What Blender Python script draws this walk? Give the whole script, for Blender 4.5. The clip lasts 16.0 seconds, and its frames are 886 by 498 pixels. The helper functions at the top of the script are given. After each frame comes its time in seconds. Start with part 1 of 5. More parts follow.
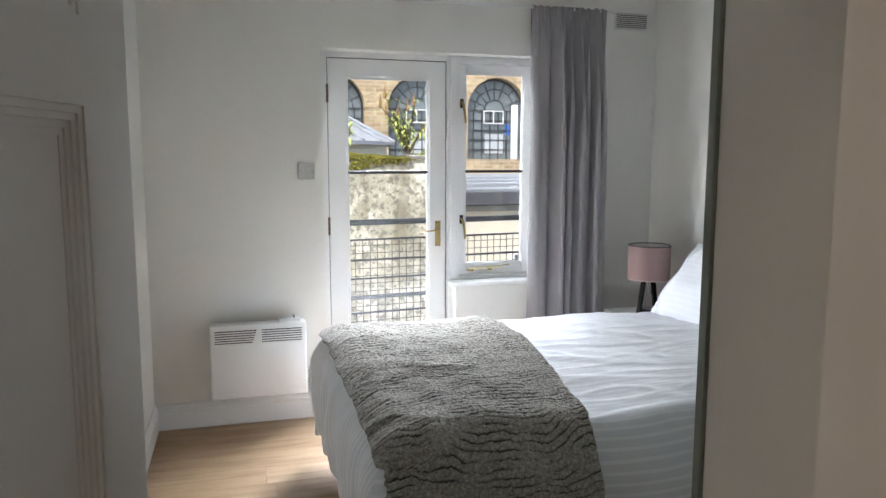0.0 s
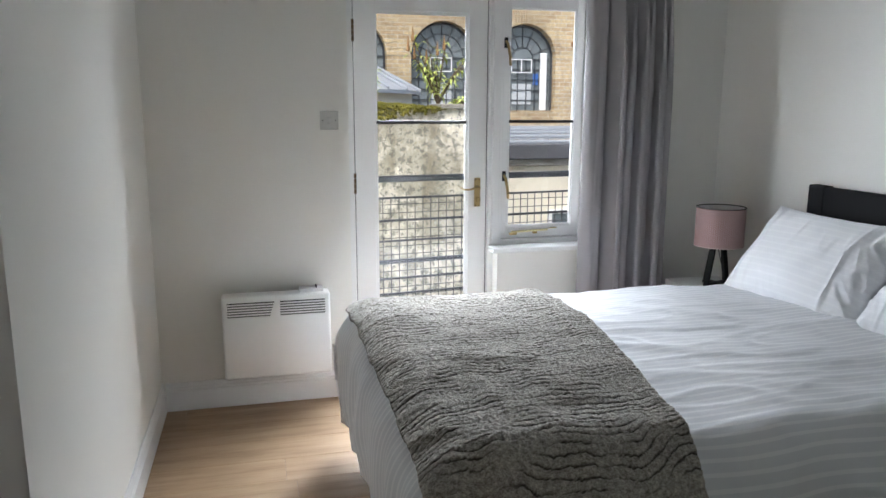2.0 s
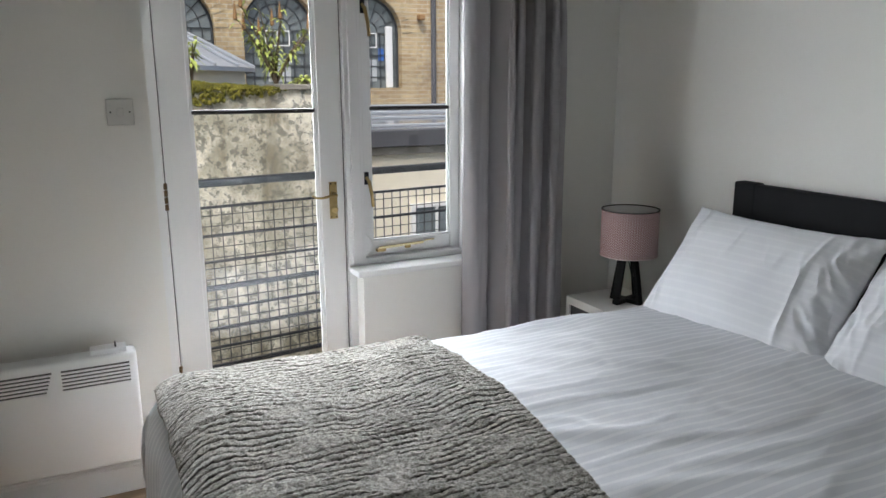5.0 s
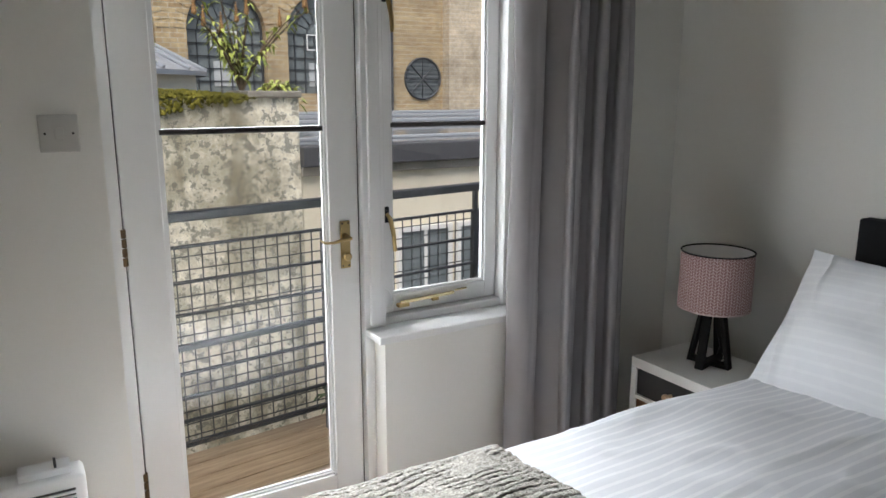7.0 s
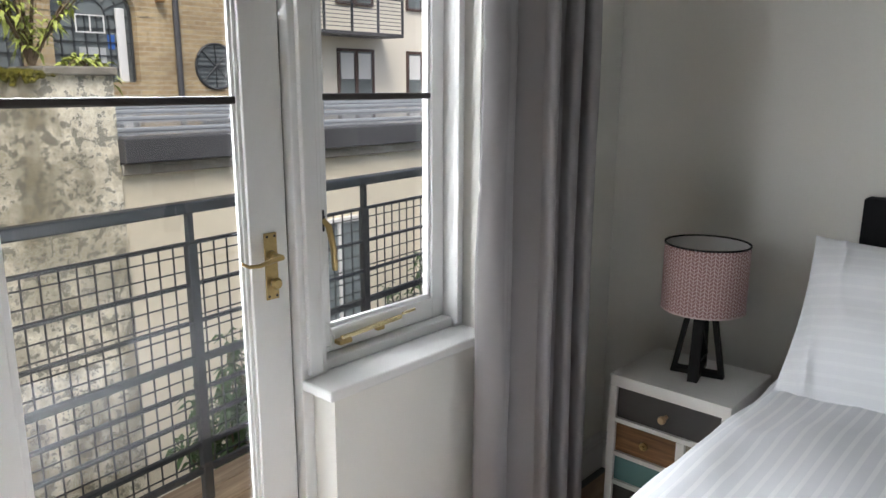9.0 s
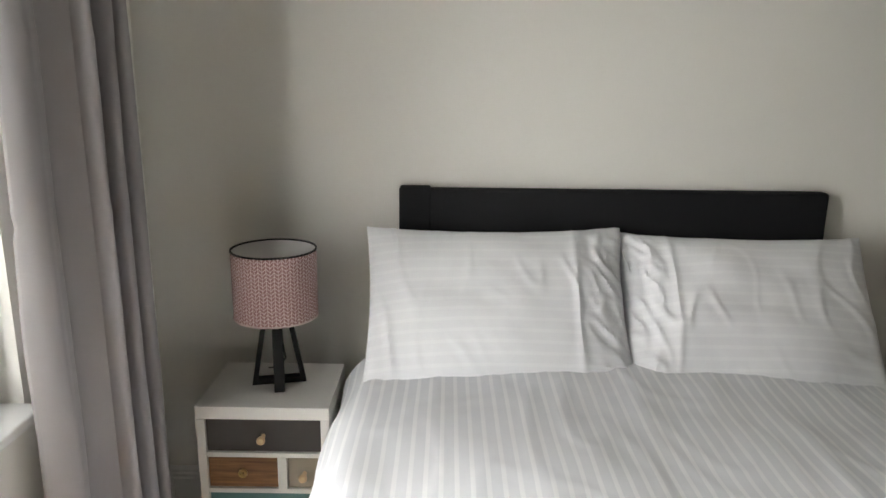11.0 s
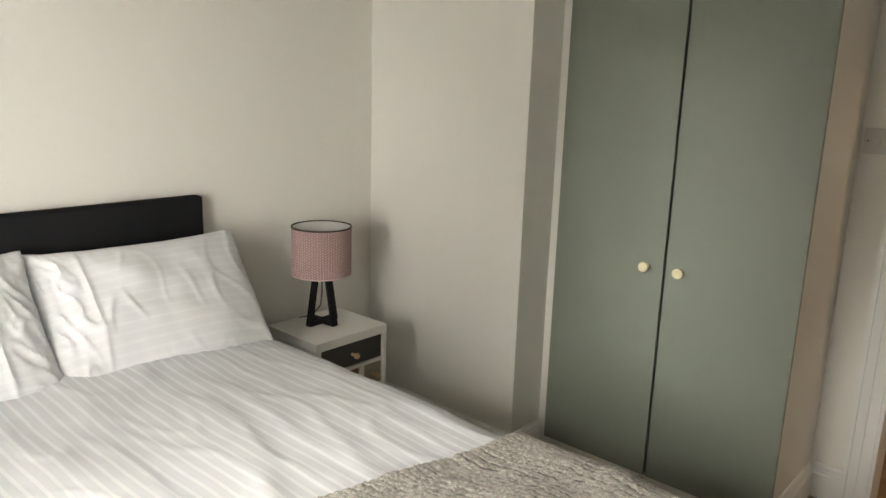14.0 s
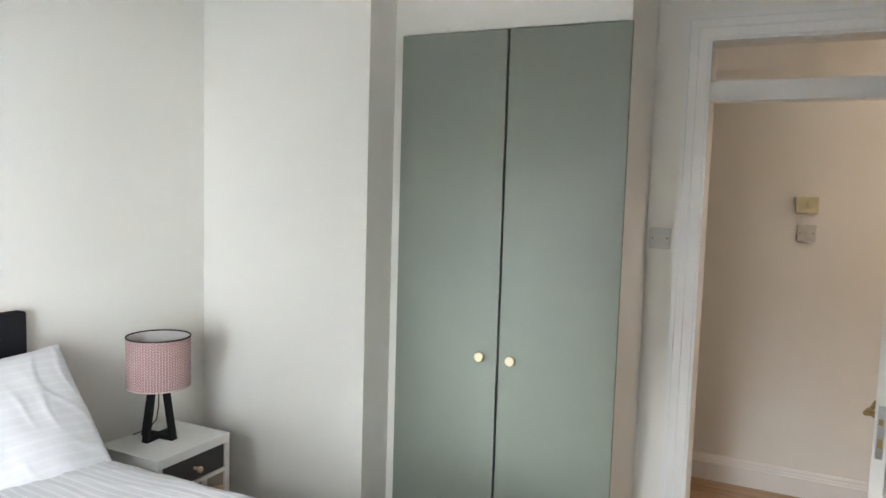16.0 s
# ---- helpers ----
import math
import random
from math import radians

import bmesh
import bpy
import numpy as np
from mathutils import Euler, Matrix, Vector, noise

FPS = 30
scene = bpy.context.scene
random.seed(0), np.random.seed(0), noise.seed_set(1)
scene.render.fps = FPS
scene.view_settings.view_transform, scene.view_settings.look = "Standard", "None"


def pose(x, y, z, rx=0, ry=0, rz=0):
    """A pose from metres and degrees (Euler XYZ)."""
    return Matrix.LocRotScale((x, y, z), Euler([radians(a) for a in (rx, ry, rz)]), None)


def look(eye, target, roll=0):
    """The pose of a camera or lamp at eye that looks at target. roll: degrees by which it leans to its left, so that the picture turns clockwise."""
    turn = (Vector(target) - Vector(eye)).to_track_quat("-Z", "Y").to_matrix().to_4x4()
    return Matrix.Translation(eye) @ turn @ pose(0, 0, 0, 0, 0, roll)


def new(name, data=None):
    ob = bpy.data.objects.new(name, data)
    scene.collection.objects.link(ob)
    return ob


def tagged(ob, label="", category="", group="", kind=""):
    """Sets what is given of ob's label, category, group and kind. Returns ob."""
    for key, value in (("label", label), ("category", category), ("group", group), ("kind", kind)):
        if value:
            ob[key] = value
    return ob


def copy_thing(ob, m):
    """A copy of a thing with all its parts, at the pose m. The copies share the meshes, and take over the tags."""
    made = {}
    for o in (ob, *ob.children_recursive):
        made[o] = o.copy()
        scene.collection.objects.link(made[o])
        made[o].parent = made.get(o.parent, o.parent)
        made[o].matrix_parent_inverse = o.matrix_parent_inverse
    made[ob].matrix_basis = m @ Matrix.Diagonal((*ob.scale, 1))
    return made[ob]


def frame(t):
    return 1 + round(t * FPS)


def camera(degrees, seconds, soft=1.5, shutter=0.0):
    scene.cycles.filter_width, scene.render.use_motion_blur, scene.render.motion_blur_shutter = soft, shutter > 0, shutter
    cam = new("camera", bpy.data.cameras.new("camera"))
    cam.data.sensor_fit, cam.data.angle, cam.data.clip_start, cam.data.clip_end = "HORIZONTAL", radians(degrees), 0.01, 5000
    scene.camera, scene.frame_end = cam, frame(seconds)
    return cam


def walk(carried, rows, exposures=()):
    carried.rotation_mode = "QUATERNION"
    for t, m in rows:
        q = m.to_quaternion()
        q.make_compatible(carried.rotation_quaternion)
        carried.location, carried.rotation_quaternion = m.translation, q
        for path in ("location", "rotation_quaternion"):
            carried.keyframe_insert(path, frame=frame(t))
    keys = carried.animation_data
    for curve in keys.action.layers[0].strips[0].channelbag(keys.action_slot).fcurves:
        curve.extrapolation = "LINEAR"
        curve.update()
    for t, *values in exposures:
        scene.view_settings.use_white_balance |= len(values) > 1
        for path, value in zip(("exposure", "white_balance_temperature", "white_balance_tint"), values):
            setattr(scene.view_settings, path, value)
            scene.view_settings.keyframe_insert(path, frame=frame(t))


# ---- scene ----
cam = camera(62.3, 16.0)
PATH = [
    (0, (0.022, -0.042, 1.457), (0.559, 1.868, 1.209), 0.1),
    (0.5, (0.007, 0.04, 1.463), (0.509, 1.957, 1.193), 0.2),
    (1, (-0.019, 0.181, 1.476), (0.469, 2.096, 1.17), 0.3),
    (1.5, (-0.006, 0.328, 1.47), (0.473, 2.236, 1.11), 0.3),
    (2, (0.048, 0.462, 1.435), (0.531, 2.366, 1.061), 0.2),
    (2.5, (0.09, 0.598, 1.407), (0.629, 2.486, 1.029), 0.4),
    (3, (0.149, 0.696, 1.391), (0.736, 2.569, 1.008), 0.3),
    (3.5, (0.189, 0.838, 1.404), (0.862, 2.676, 0.991), 0.4),
    (4, (0.203, 0.971, 1.421), (0.981, 2.764, 0.995), 0.3),
    (4.2, (0.214, 1.03, 1.427), (1.021, 2.81, 1.001), 0.1),
    (6.3, (0.282, 1.75, 1.516), (1.198, 3.472, 1.074), 0.2),
    (6.5, (0.27, 1.832, 1.51), (1.206, 3.545, 1.078), 0.2),
    (7, (0.271, 2.048, 1.484), (1.274, 3.725, 1.06), 0.1),
    (7.5, (0.264, 2.288, 1.458), (1.367, 3.902, 1.035), 0.1),
    (8, (0.227, 2.471, 1.403), (1.409, 4.029, 0.985), 0.1),
    (8.2, (0.213, 2.544, 1.395), (1.414, 4.086, 0.971), 0.2),
    (10.3, (0.339, 3.064, 1.439), (2.223, 3.549, 0.975), -0.1),
    (11, (0.305, 3.132, 1.453), (2.246, 3.144, 0.975), 0.6),
    (11.5, (0.265, 3.155, 1.438), (2.175, 2.78, 0.98), 1.0),
    (12, (0.284, 3.183, 1.441), (2.077, 2.428, 0.979), 1.5),
    (12.5, (0.255, 3.214, 1.437), (1.94, 2.238, 0.983), 2.0),
    (13, (0.206, 3.266, 1.454), (1.819, 2.173, 1.005), 2.1),
    (14, (0.077, 3.374, 1.53), (1.372, 1.916, 1.086), 1.8),
    (14.5, (0.061, 3.409, 1.56), (1.165, 1.801, 1.118), 1.7),
    (15, (0.087, 3.503, 1.569), (1.022, 1.783, 1.16), 1.9),
    (15.5, (0.108, 3.54, 1.564), (0.992, 1.773, 1.256), 1.8),
    (16, (0.127, 3.572, 1.575), (1.01, 1.786, 1.397), 1.7),
]
EXPOSURES = [(0, 1.1, 6050, 10), (1.5, 0.85, 6050, 10), (3, 0.63, 6050, 10), (4.2, 0.5, 6100, 10), (6.3, 0.22, 6350, 10), (8.2, 0.22, 6350, 10),
             (10.3, 0.25, 6700, 10), (11, 0.62, 6950, 10), (12.5, 0.75, 7400, 10), (13, 0.9, 7450, 10), (14.5, 1.5, 7400, 10), (15.5, 1.8, 6450, 10),
             (16, 1.95, 6300, 10)]
walk(cam, [(t, look(e, g, r)) for t, e, g, r in PATH], EXPOSURES)

# ---- world and light ----
world = bpy.data.worlds.new("overcast_sky")
scene.world = world
world.use_nodes = True
wn = world.node_tree
sky = wn.nodes.new("ShaderNodeTexSky")
sky.sky_type, sky.sun_disc = "NISHITA", False
sky.sun_elevation, sky.sun_rotation = radians(55.9), radians(215)
sky.air_density, sky.dust_density, sky.ozone_density = 1.0, 4.0, 1.0
wn.links.new(sky.outputs[0], wn.nodes["Background"].inputs["Color"])
wn.nodes["Background"].inputs["Strength"].default_value = 0.15

sun = new("sun", bpy.data.lights.new("sun", "SUN"))
sun.data.energy, sun.data.angle, sun.data.color = 2.2, radians(20), (1.0, 0.97, 0.92)
sun.matrix_world = look((-3.5, -5.0, 9.0), (0, 0, 0))

SKY_DOWN, SKY_ACROSS, SKY_WEST, SKY_STRAIGHT, HALL_POWER = 18.8, 8.0, 4.2, 0.45, 3.8


def window_daylight(power, spread, at, towards, wide, high):
    """Stands in for the sky's light that falls through the opening of balcony door and window."""
    ob = new("window_daylight", bpy.data.lights.new("window_daylight", "AREA"))
    ob.data.shape, ob.data.size, ob.data.size_y = "RECTANGLE", wide, high
    ob.data.energy, ob.data.color, ob.data.spread = power, (0.95, 0.98, 1.0), radians(spread)
    ob.matrix_world = look(at, Vector(at) + Vector(towards))


window_daylight(SKY_DOWN, 78, (0.95, 4.36, 1.40), (-0.18, -1, -1.08), 0.8, 1.0)
window_daylight(SKY_ACROSS * 0.65, 84, (0.84, 4.40, 1.15), (0.79, -0.61, -0.12), 0.42, 1.5)
window_daylight(SKY_ACROSS * 0.35, 84, (1.46, 4.40, 1.38), (0.79, -0.61, -0.12), 0.36, 1.0)
window_daylight(SKY_WEST, 76, (0.76, 4.38, 1.20), (-0.88, -0.48, -0.1), 0.34, 1.5)
window_daylight(SKY_STRAIGHT, 20, (1.46, 4.40, 1.38), (-0.09, -1.0, -0.14), 0.36, 1.0)
# Unseen warm lamp added to brighten the hallway; assumed from its warm tint.
hall_light = new("hall_fill_light", bpy.data.lights.new("hall_fill_light", "AREA"))
hall_light.data.shape, hall_light.data.size, hall_light.data.size_y = "RECTANGLE", 0.3, 0.3
hall_light.data.energy, hall_light.data.color = HALL_POWER, (1.0, 0.75, 0.56)
hall_light.matrix_world = look((-1.3, -0.1, 2.5), (-1.3, -0.1, 0))


# ---- material helpers ----
def nodes_of(name, rough=0.5, metal=0.0, spec=0.5):
    m = bpy.data.materials.new(name)
    m.use_nodes = True
    t = m.node_tree
    b = t.nodes["Principled BSDF"]
    b.inputs["Roughness"].default_value = rough
    b.inputs["Metallic"].default_value = metal
    b.inputs["Specular IOR Level"].default_value = spec
    return m, t, b


def node(t, kind, **inputs):
    n = t.nodes.new(kind)
    for key, value in inputs.items():
        n.inputs[key.replace("_", " ")].default_value = value
    return n


def maths(t, op, a, b=None):
    n = t.nodes.new("ShaderNodeMath")
    n.operation = op
    for i, v in enumerate((a, b)):
        if v is None:
            continue
        if isinstance(v, (int, float)):
            n.inputs[i].default_value = v
        else:
            t.links.new(v, n.inputs[i])
    return n.outputs[0]


def ramp(t, source, stops):
    r = t.nodes.new("ShaderNodeValToRGB")
    while len(r.color_ramp.elements) < len(stops):
        r.color_ramp.elements.new(0.5)
    for e, (p, c) in zip(r.color_ramp.elements, stops):
        e.position, e.color = p, (*c, 1) if len(c) == 3 else c
    t.links.new(source, r.inputs[0])
    return r.outputs[0]


def mixed(t, fac, a, b, blend="MIX"):
    n = t.nodes.new("ShaderNodeMix")
    n.data_type, n.blend_type = "RGBA", blend
    for sock, v in ((n.inputs[0], fac), (n.inputs[6], a), (n.inputs[7], b)):
        if isinstance(v, tuple):
            sock.default_value = (*v, 1)
        elif isinstance(v, (int, float)):
            sock.default_value = v
        else:
            t.links.new(v, sock)
    return n.outputs[2]


def coords(t, scale=(1, 1, 1)):
    c = t.nodes.new("ShaderNodeTexCoord")
    mp = t.nodes.new("ShaderNodeMapping")
    mp.inputs["Scale"].default_value = scale
    t.links.new(c.outputs["Object"], mp.inputs[0])
    return mp.outputs[0]


def noise_of(t, vec, scale, detail=4.0, rough=0.55):
    n = node(t, "ShaderNodeTexNoise", Scale=scale, Detail=detail, Roughness=rough)
    t.links.new(vec, n.inputs["Vector"])
    return n.outputs["Fac"]


def bump(t, b, height, strength, distance=0.002):
    n = node(t, "ShaderNodeBump", Strength=strength, Distance=distance)
    t.links.new(height, n.inputs["Height"])
    t.links.new(n.outputs[0], b.inputs["Normal"])
    return n


def plain(name, colour, rough=0.5, metal=0.0, vary=0.06, large=3.0, small=60.0, relief=0.15, dist=0.001, stretch=(1, 1, 1), spec=0.5):
    """A surface of one colour with variation at two scales and a fine relief."""
    m, t, b = nodes_of(name, rough, metal, spec)
    v = coords(t, stretch)
    big, fine = noise_of(t, v, large, 3), noise_of(t, v, small, 5)
    mix = maths(t, "ADD", maths(t, "MULTIPLY", big, 0.6), maths(t, "MULTIPLY", fine, 0.4))
    lo = tuple(max(0, c * (1 - vary)) for c in colour)
    hi = tuple(min(1, c * (1 + vary)) for c in colour)
    t.links.new(ramp(t, mix, [(0.3, lo), (0.7, hi)]), b.inputs["Base Color"])
    rr = t.nodes.new("ShaderNodeMapRange")
    rr.inputs["To Min"].default_value, rr.inputs["To Max"].default_value = max(0.02, rough - 0.06), min(1, rough + 0.06)
    t.links.new(big, rr.inputs[0])
    t.links.new(rr.outputs[0], b.inputs["Roughness"])
    bump(t, b, fine, relief, dist)
    return m


# ---- materials ----
WALL = plain("wall_paint", (0.80, 0.788, 0.744), 0.75, vary=0.02, large=1.2, small=180, relief=0.25, dist=0.0006)
CEIL = plain("ceiling_paint", (0.83, 0.83, 0.81), 0.8, vary=0.015, small=150)
TRIM = plain("white_gloss_trim", (0.80, 0.80, 0.79), 0.34, vary=0.02, large=2, small=90, relief=0.1)
DOORW = plain("white_satin_door", (0.78, 0.775, 0.75), 0.4, vary=0.02, large=2, small=70, relief=0.12)
GREEN = plain("sage_green_paint", (0.215, 0.240, 0.205), 0.42, vary=0.03, large=1.5, small=110, relief=0.12)
PLASTIC = plain("white_plastic", (0.78, 0.78, 0.76), 0.35, vary=0.01, relief=0.03)
SWITCHP = plain("greyed_white_plastic", (0.60, 0.59, 0.56), 0.4, vary=0.02, relief=0.03)
HEATW = plain("white_powder_coat", (0.82, 0.82, 0.81), 0.42, vary=0.01, small=400, relief=0.08)
# Paints the shade inside grille, vent and wardrobe gaps; also the heater knob's own grey.
SHADOWGREY = plain("gap_shade_and_knob_grey", (0.09, 0.09, 0.09), 0.7)
CREAMP = plain("aged_cream_plastic", (0.62, 0.56, 0.36), 0.4, vary=0.03)
BRASS = plain("aged_brass", (0.42, 0.31, 0.14), 0.36, 1.0, vary=0.18, large=30, small=200, relief=0.1)
BRASSL = plain("polished_brass", (0.75, 0.63, 0.36), 0.22, 1.0, vary=0.08, large=30, small=200, relief=0.05)
BRONZE = plain("dark_bronze_hinge", (0.14, 0.09, 0.045), 0.45, 0.7, vary=0.2, large=40)
STEEL = plain("steel", (0.55, 0.55, 0.56), 0.3, 1.0, vary=0.05)
BLACKM = plain("black_iron", (0.02, 0.02, 0.022), 0.45, 0.6, vary=0.1)
BARDARK = plain("dark_glazing_bar", (0.035, 0.03, 0.028), 0.45, vary=0.1)
BLACKW = plain("black_stained_wood", (0.008, 0.0075, 0.0075), 0.6, vary=0.2, large=8, small=90, stretch=(1, 1, 0.15), spec=0.2)
BLACKF = plain("black_woven_fabric", (0.012, 0.012, 0.014), 0.85, vary=0.15, large=4, small=500, relief=0.5, spec=0.2)
NSW = plain("white_painted_wood", (0.74, 0.73, 0.70), 0.5, vary=0.025, large=6, small=120, stretch=(1, 0.2, 1), relief=0.15)
DGREY = plain("charcoal_drawer_paint", (0.045, 0.042, 0.042), 0.5, vary=0.1, large=6, small=120, stretch=(1, 0.2, 1))
TAUPE = plain("taupe_drawer_paint", (0.30, 0.26, 0.205), 0.5, vary=0.06, stretch=(1, 0.2, 1))
TEAL = plain("teal_drawer_paint", (0.09, 0.20, 0.20), 0.5, vary=0.06, stretch=(1, 0.2, 1))
PALEW = plain("pale_turned_wood", (0.55, 0.38, 0.22), 0.5, vary=0.12, large=20, small=200, stretch=(1, 1, 0.3))
CREAMK = plain("cream_lacquered_knob", (0.80, 0.72, 0.50), 0.25, 0.1, vary=0.05, large=30)
CURT = plain("grey_blackout_curtain", (0.345, 0.33, 0.335), 0.7, vary=0.05, large=3, small=500, relief=0.35, dist=0.0008, spec=0.3)
RAILM = plain("grey_painted_steel", (0.030, 0.034, 0.039), 0.35, 0.0, vary=0.12, large=5, small=80)
MESHM = plain("galvanised_mesh", (0.035, 0.037, 0.038), 0.5, 0.2, vary=0.15, large=12)
COPING = plain("weathered_stone_coping", (0.27, 0.25, 0.21), 0.9, vary=0.35, large=6, small=50, relief=0.6, dist=0.006)
GUTTER = plain("dark_lead_edge", (0.06, 0.06, 0.065), 0.6, vary=0.25, large=3, small=30, relief=0.3)
ROOFW = plain("wet_flat_roof", (0.16, 0.165, 0.17), 0.12, vary=0.3, large=1.2, small=14, relief=0.2, dist=0.004, stretch=(0.3, 1, 1))
ROOFM = plain("grey_metal_roof", (0.36, 0.38, 0.40), 0.4, 0.2, vary=0.12, large=1.5, small=20)
LOWR = plain("pale_render", (0.70, 0.64, 0.50), 0.85, vary=0.10, large=1.5, small=25, relief=0.3, dist=0.004)
APTW = plain("cream_apartment_render", (0.78, 0.73, 0.62), 0.85, vary=0.04, large=0.6, small=15, relief=0.15)
APTF = plain("brown_window_frame", (0.075, 0.04, 0.03), 0.5, vary=0.1)
BLIND = plain("white_roller_blind", (0.72, 0.72, 0.70), 0.8, vary=0.03)
LEAF = plain("buddleia_leaf", (0.42, 0.48, 0.10), 0.55, vary=0.45, large=4, small=30, relief=0.2)
LEAFD = plain("ivy_leaf", (0.04, 0.085, 0.02), 0.5, vary=0.4, large=4, small=30)
STEM = plain("brown_stem", (0.13, 0.09, 0.05), 0.8, vary=0.2)
FLOWER = plain("dry_flower_head", (0.30, 0.17, 0.07), 0.9, vary=0.2)
ASPH = plain("courtyard_ground", (0.16, 0.155, 0.14), 0.9, vary=0.2)
CABLEW = plain("white_cable", (0.75, 0.75, 0.73), 0.45, vary=0.02)
BLUEP = plain("blue_panel", (0.03, 0.12, 0.42), 0.5, vary=0.05)
PALEB = plain("grey_far_blind", (0.42, 0.44, 0.44), 0.8, vary=0.1)
INROOM = plain("dim_interior", (0.10, 0.11, 0.12), 0.9, vary=0.3, large=0.8, small=6)


def glass(name, rough=0.0, tint=(1, 1, 1)):
    m, t, b = nodes_of(name, rough)
    b.inputs["Base Color"].default_value = (*tint, 1)
    b.inputs["Transmission Weight"].default_value = 1.0
    b.inputs["IOR"].default_value = 1.45
    return m


GLASS = glass("clear_glass")
GLASSD = plain("dark_far_glass", (0.17, 0.195, 0.20), 0.08, vary=0.35, large=0.9, small=6, relief=0.03)


def wood_floor():
    m, t, b = nodes_of("oak_laminate", 0.42)
    info = t.nodes.new("ShaderNodeObjectInfo")
    c = t.nodes.new("ShaderNodeTexCoord")
    shift = t.nodes.new("ShaderNodeVectorMath")
    shift.operation = "MULTIPLY_ADD"
    shift.inputs[1].default_value = (1.2, 14, 1)
    t.links.new(c.outputs["Object"], shift.inputs[0])
    comb = t.nodes.new("ShaderNodeCombineXYZ")
    for i in range(3):
        t.links.new(maths(t, "MULTIPLY", info.outputs["Random"], 37.0 + 11 * i), comb.inputs[i])
    t.links.new(comb.outputs[0], shift.inputs[2])
    v = shift.outputs[0]
    grain, pores = noise_of(t, v, 1.6, 6, 0.6), noise_of(t, v, 9.0, 6, 0.7)
    g = maths(t, "ADD", maths(t, "MULTIPLY", grain, 0.7), maths(t, "MULTIPLY", pores, 0.3))
    col = ramp(t, g, [(0.30, (0.23, 0.135, 0.07)), (0.5, (0.40, 0.27, 0.16)), (0.72, (0.50, 0.36, 0.23))])
    tone = ramp(t, info.outputs["Random"], [(0.0, (0.84, 0.84, 0.84)), (1.0, (1.0, 1.0, 1.0))])
    t.links.new(mixed(t, 1.0, col, tone, "MULTIPLY"), b.inputs["Base Color"])
    bump(t, b, pores, 0.15, 0.0008)
    return m


def wood(name, dark, light, scale=(1.5, 1.5, 30)):
    m, t, b = nodes_of(name, 0.5)
    v = coords(t, scale)
    g = noise_of(t, v, 2.0, 6, 0.65)
    t.links.new(ramp(t, g, [(0.32, dark), (0.68, light)]), b.inputs["Base Color"])
    bump(t, b, g, 0.25, 0.0008)
    return m


FLOORM = wood_floor()
BROWNW = wood("zebra_brown_wood", (0.09, 0.04, 0.018), (0.32, 0.17, 0.075))
DECKM = wood("weathered_deck_wood", (0.24, 0.15, 0.08), (0.52, 0.37, 0.22), (1.5, 22, 1))


def bed_linen(name, stripes):
    m, t, b = nodes_of(name, 0.72, spec=0.35)
    c = t.nodes.new("ShaderNodeTexCoord")
    sep = t.nodes.new("ShaderNodeSeparateXYZ")
    t.links.new(c.outputs["UV"], sep.inputs[0])
    s = maths(t, "SINE", maths(t, "MULTIPLY", sep.outputs[1], 2 * math.pi / 0.031))
    band = ramp(t, maths(t, "ADD", maths(t, "MULTIPLY", s, 0.5), 0.5), [(0.74, (0, 0, 0)), (0.83, (1, 1, 1))])
    v = coords(t)
    cloth = noise_of(t, v, 700, 2)
    crease = noise_of(t, v, 9, 5, 0.6)
    base = ramp(t, crease, [(0.3, (0.80, 0.81, 0.84)), (0.7, (0.84, 0.85, 0.875))])
    if stripes:
        # Woven satin stripes; part of their sheen is painted as a lighter colour.
        base = mixed(t, band, mixed(t, 1.0, base, (0.87, 0.877, 0.893) if stripes > 1 else (0.965, 0.965, 0.97), "MULTIPLY"), base)
        t.links.new(ramp(t, band, [(0, (0.85, 0.85, 0.85)), (1, (0.5, 0.5, 0.5))]), b.inputs["Roughness"])
    t.links.new(base, b.inputs["Base Color"])
    b.inputs["Sheen Weight"].default_value = 0.15
    bump(t, b, maths(t, "ADD", maths(t, "MULTIPLY", cloth, 0.25), maths(t, "MULTIPLY", crease, 1.0)), 0.25, 0.004)
    return m


LINEN = bed_linen("striped_white_duvet_cotton", 2)
PILLOWM = bed_linen("striped_white_pillow_cotton", 1)


def fur():
    m, t, b = nodes_of("grey_sculpted_plush", 0.95, spec=0.15)
    v = coords(t)
    fine, clump = noise_of(t, v, 260, 4, 0.75), noise_of(t, v, 95, 4, 0.7)
    # Shade between the ridges is painted dark into the plush colour.
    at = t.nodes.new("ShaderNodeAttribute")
    at.attribute_name = "groove_shade"
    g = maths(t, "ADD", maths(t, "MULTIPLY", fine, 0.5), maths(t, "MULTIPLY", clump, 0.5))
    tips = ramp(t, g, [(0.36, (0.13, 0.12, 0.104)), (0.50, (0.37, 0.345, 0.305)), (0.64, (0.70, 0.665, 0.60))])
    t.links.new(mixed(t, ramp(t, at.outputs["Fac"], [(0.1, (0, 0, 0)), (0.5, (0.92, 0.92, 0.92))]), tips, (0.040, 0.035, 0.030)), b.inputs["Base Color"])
    b.inputs["Sheen Weight"].default_value = 0.3
    bump(t, b, g, 0.9, 0.006)
    return m


FUR = fur()


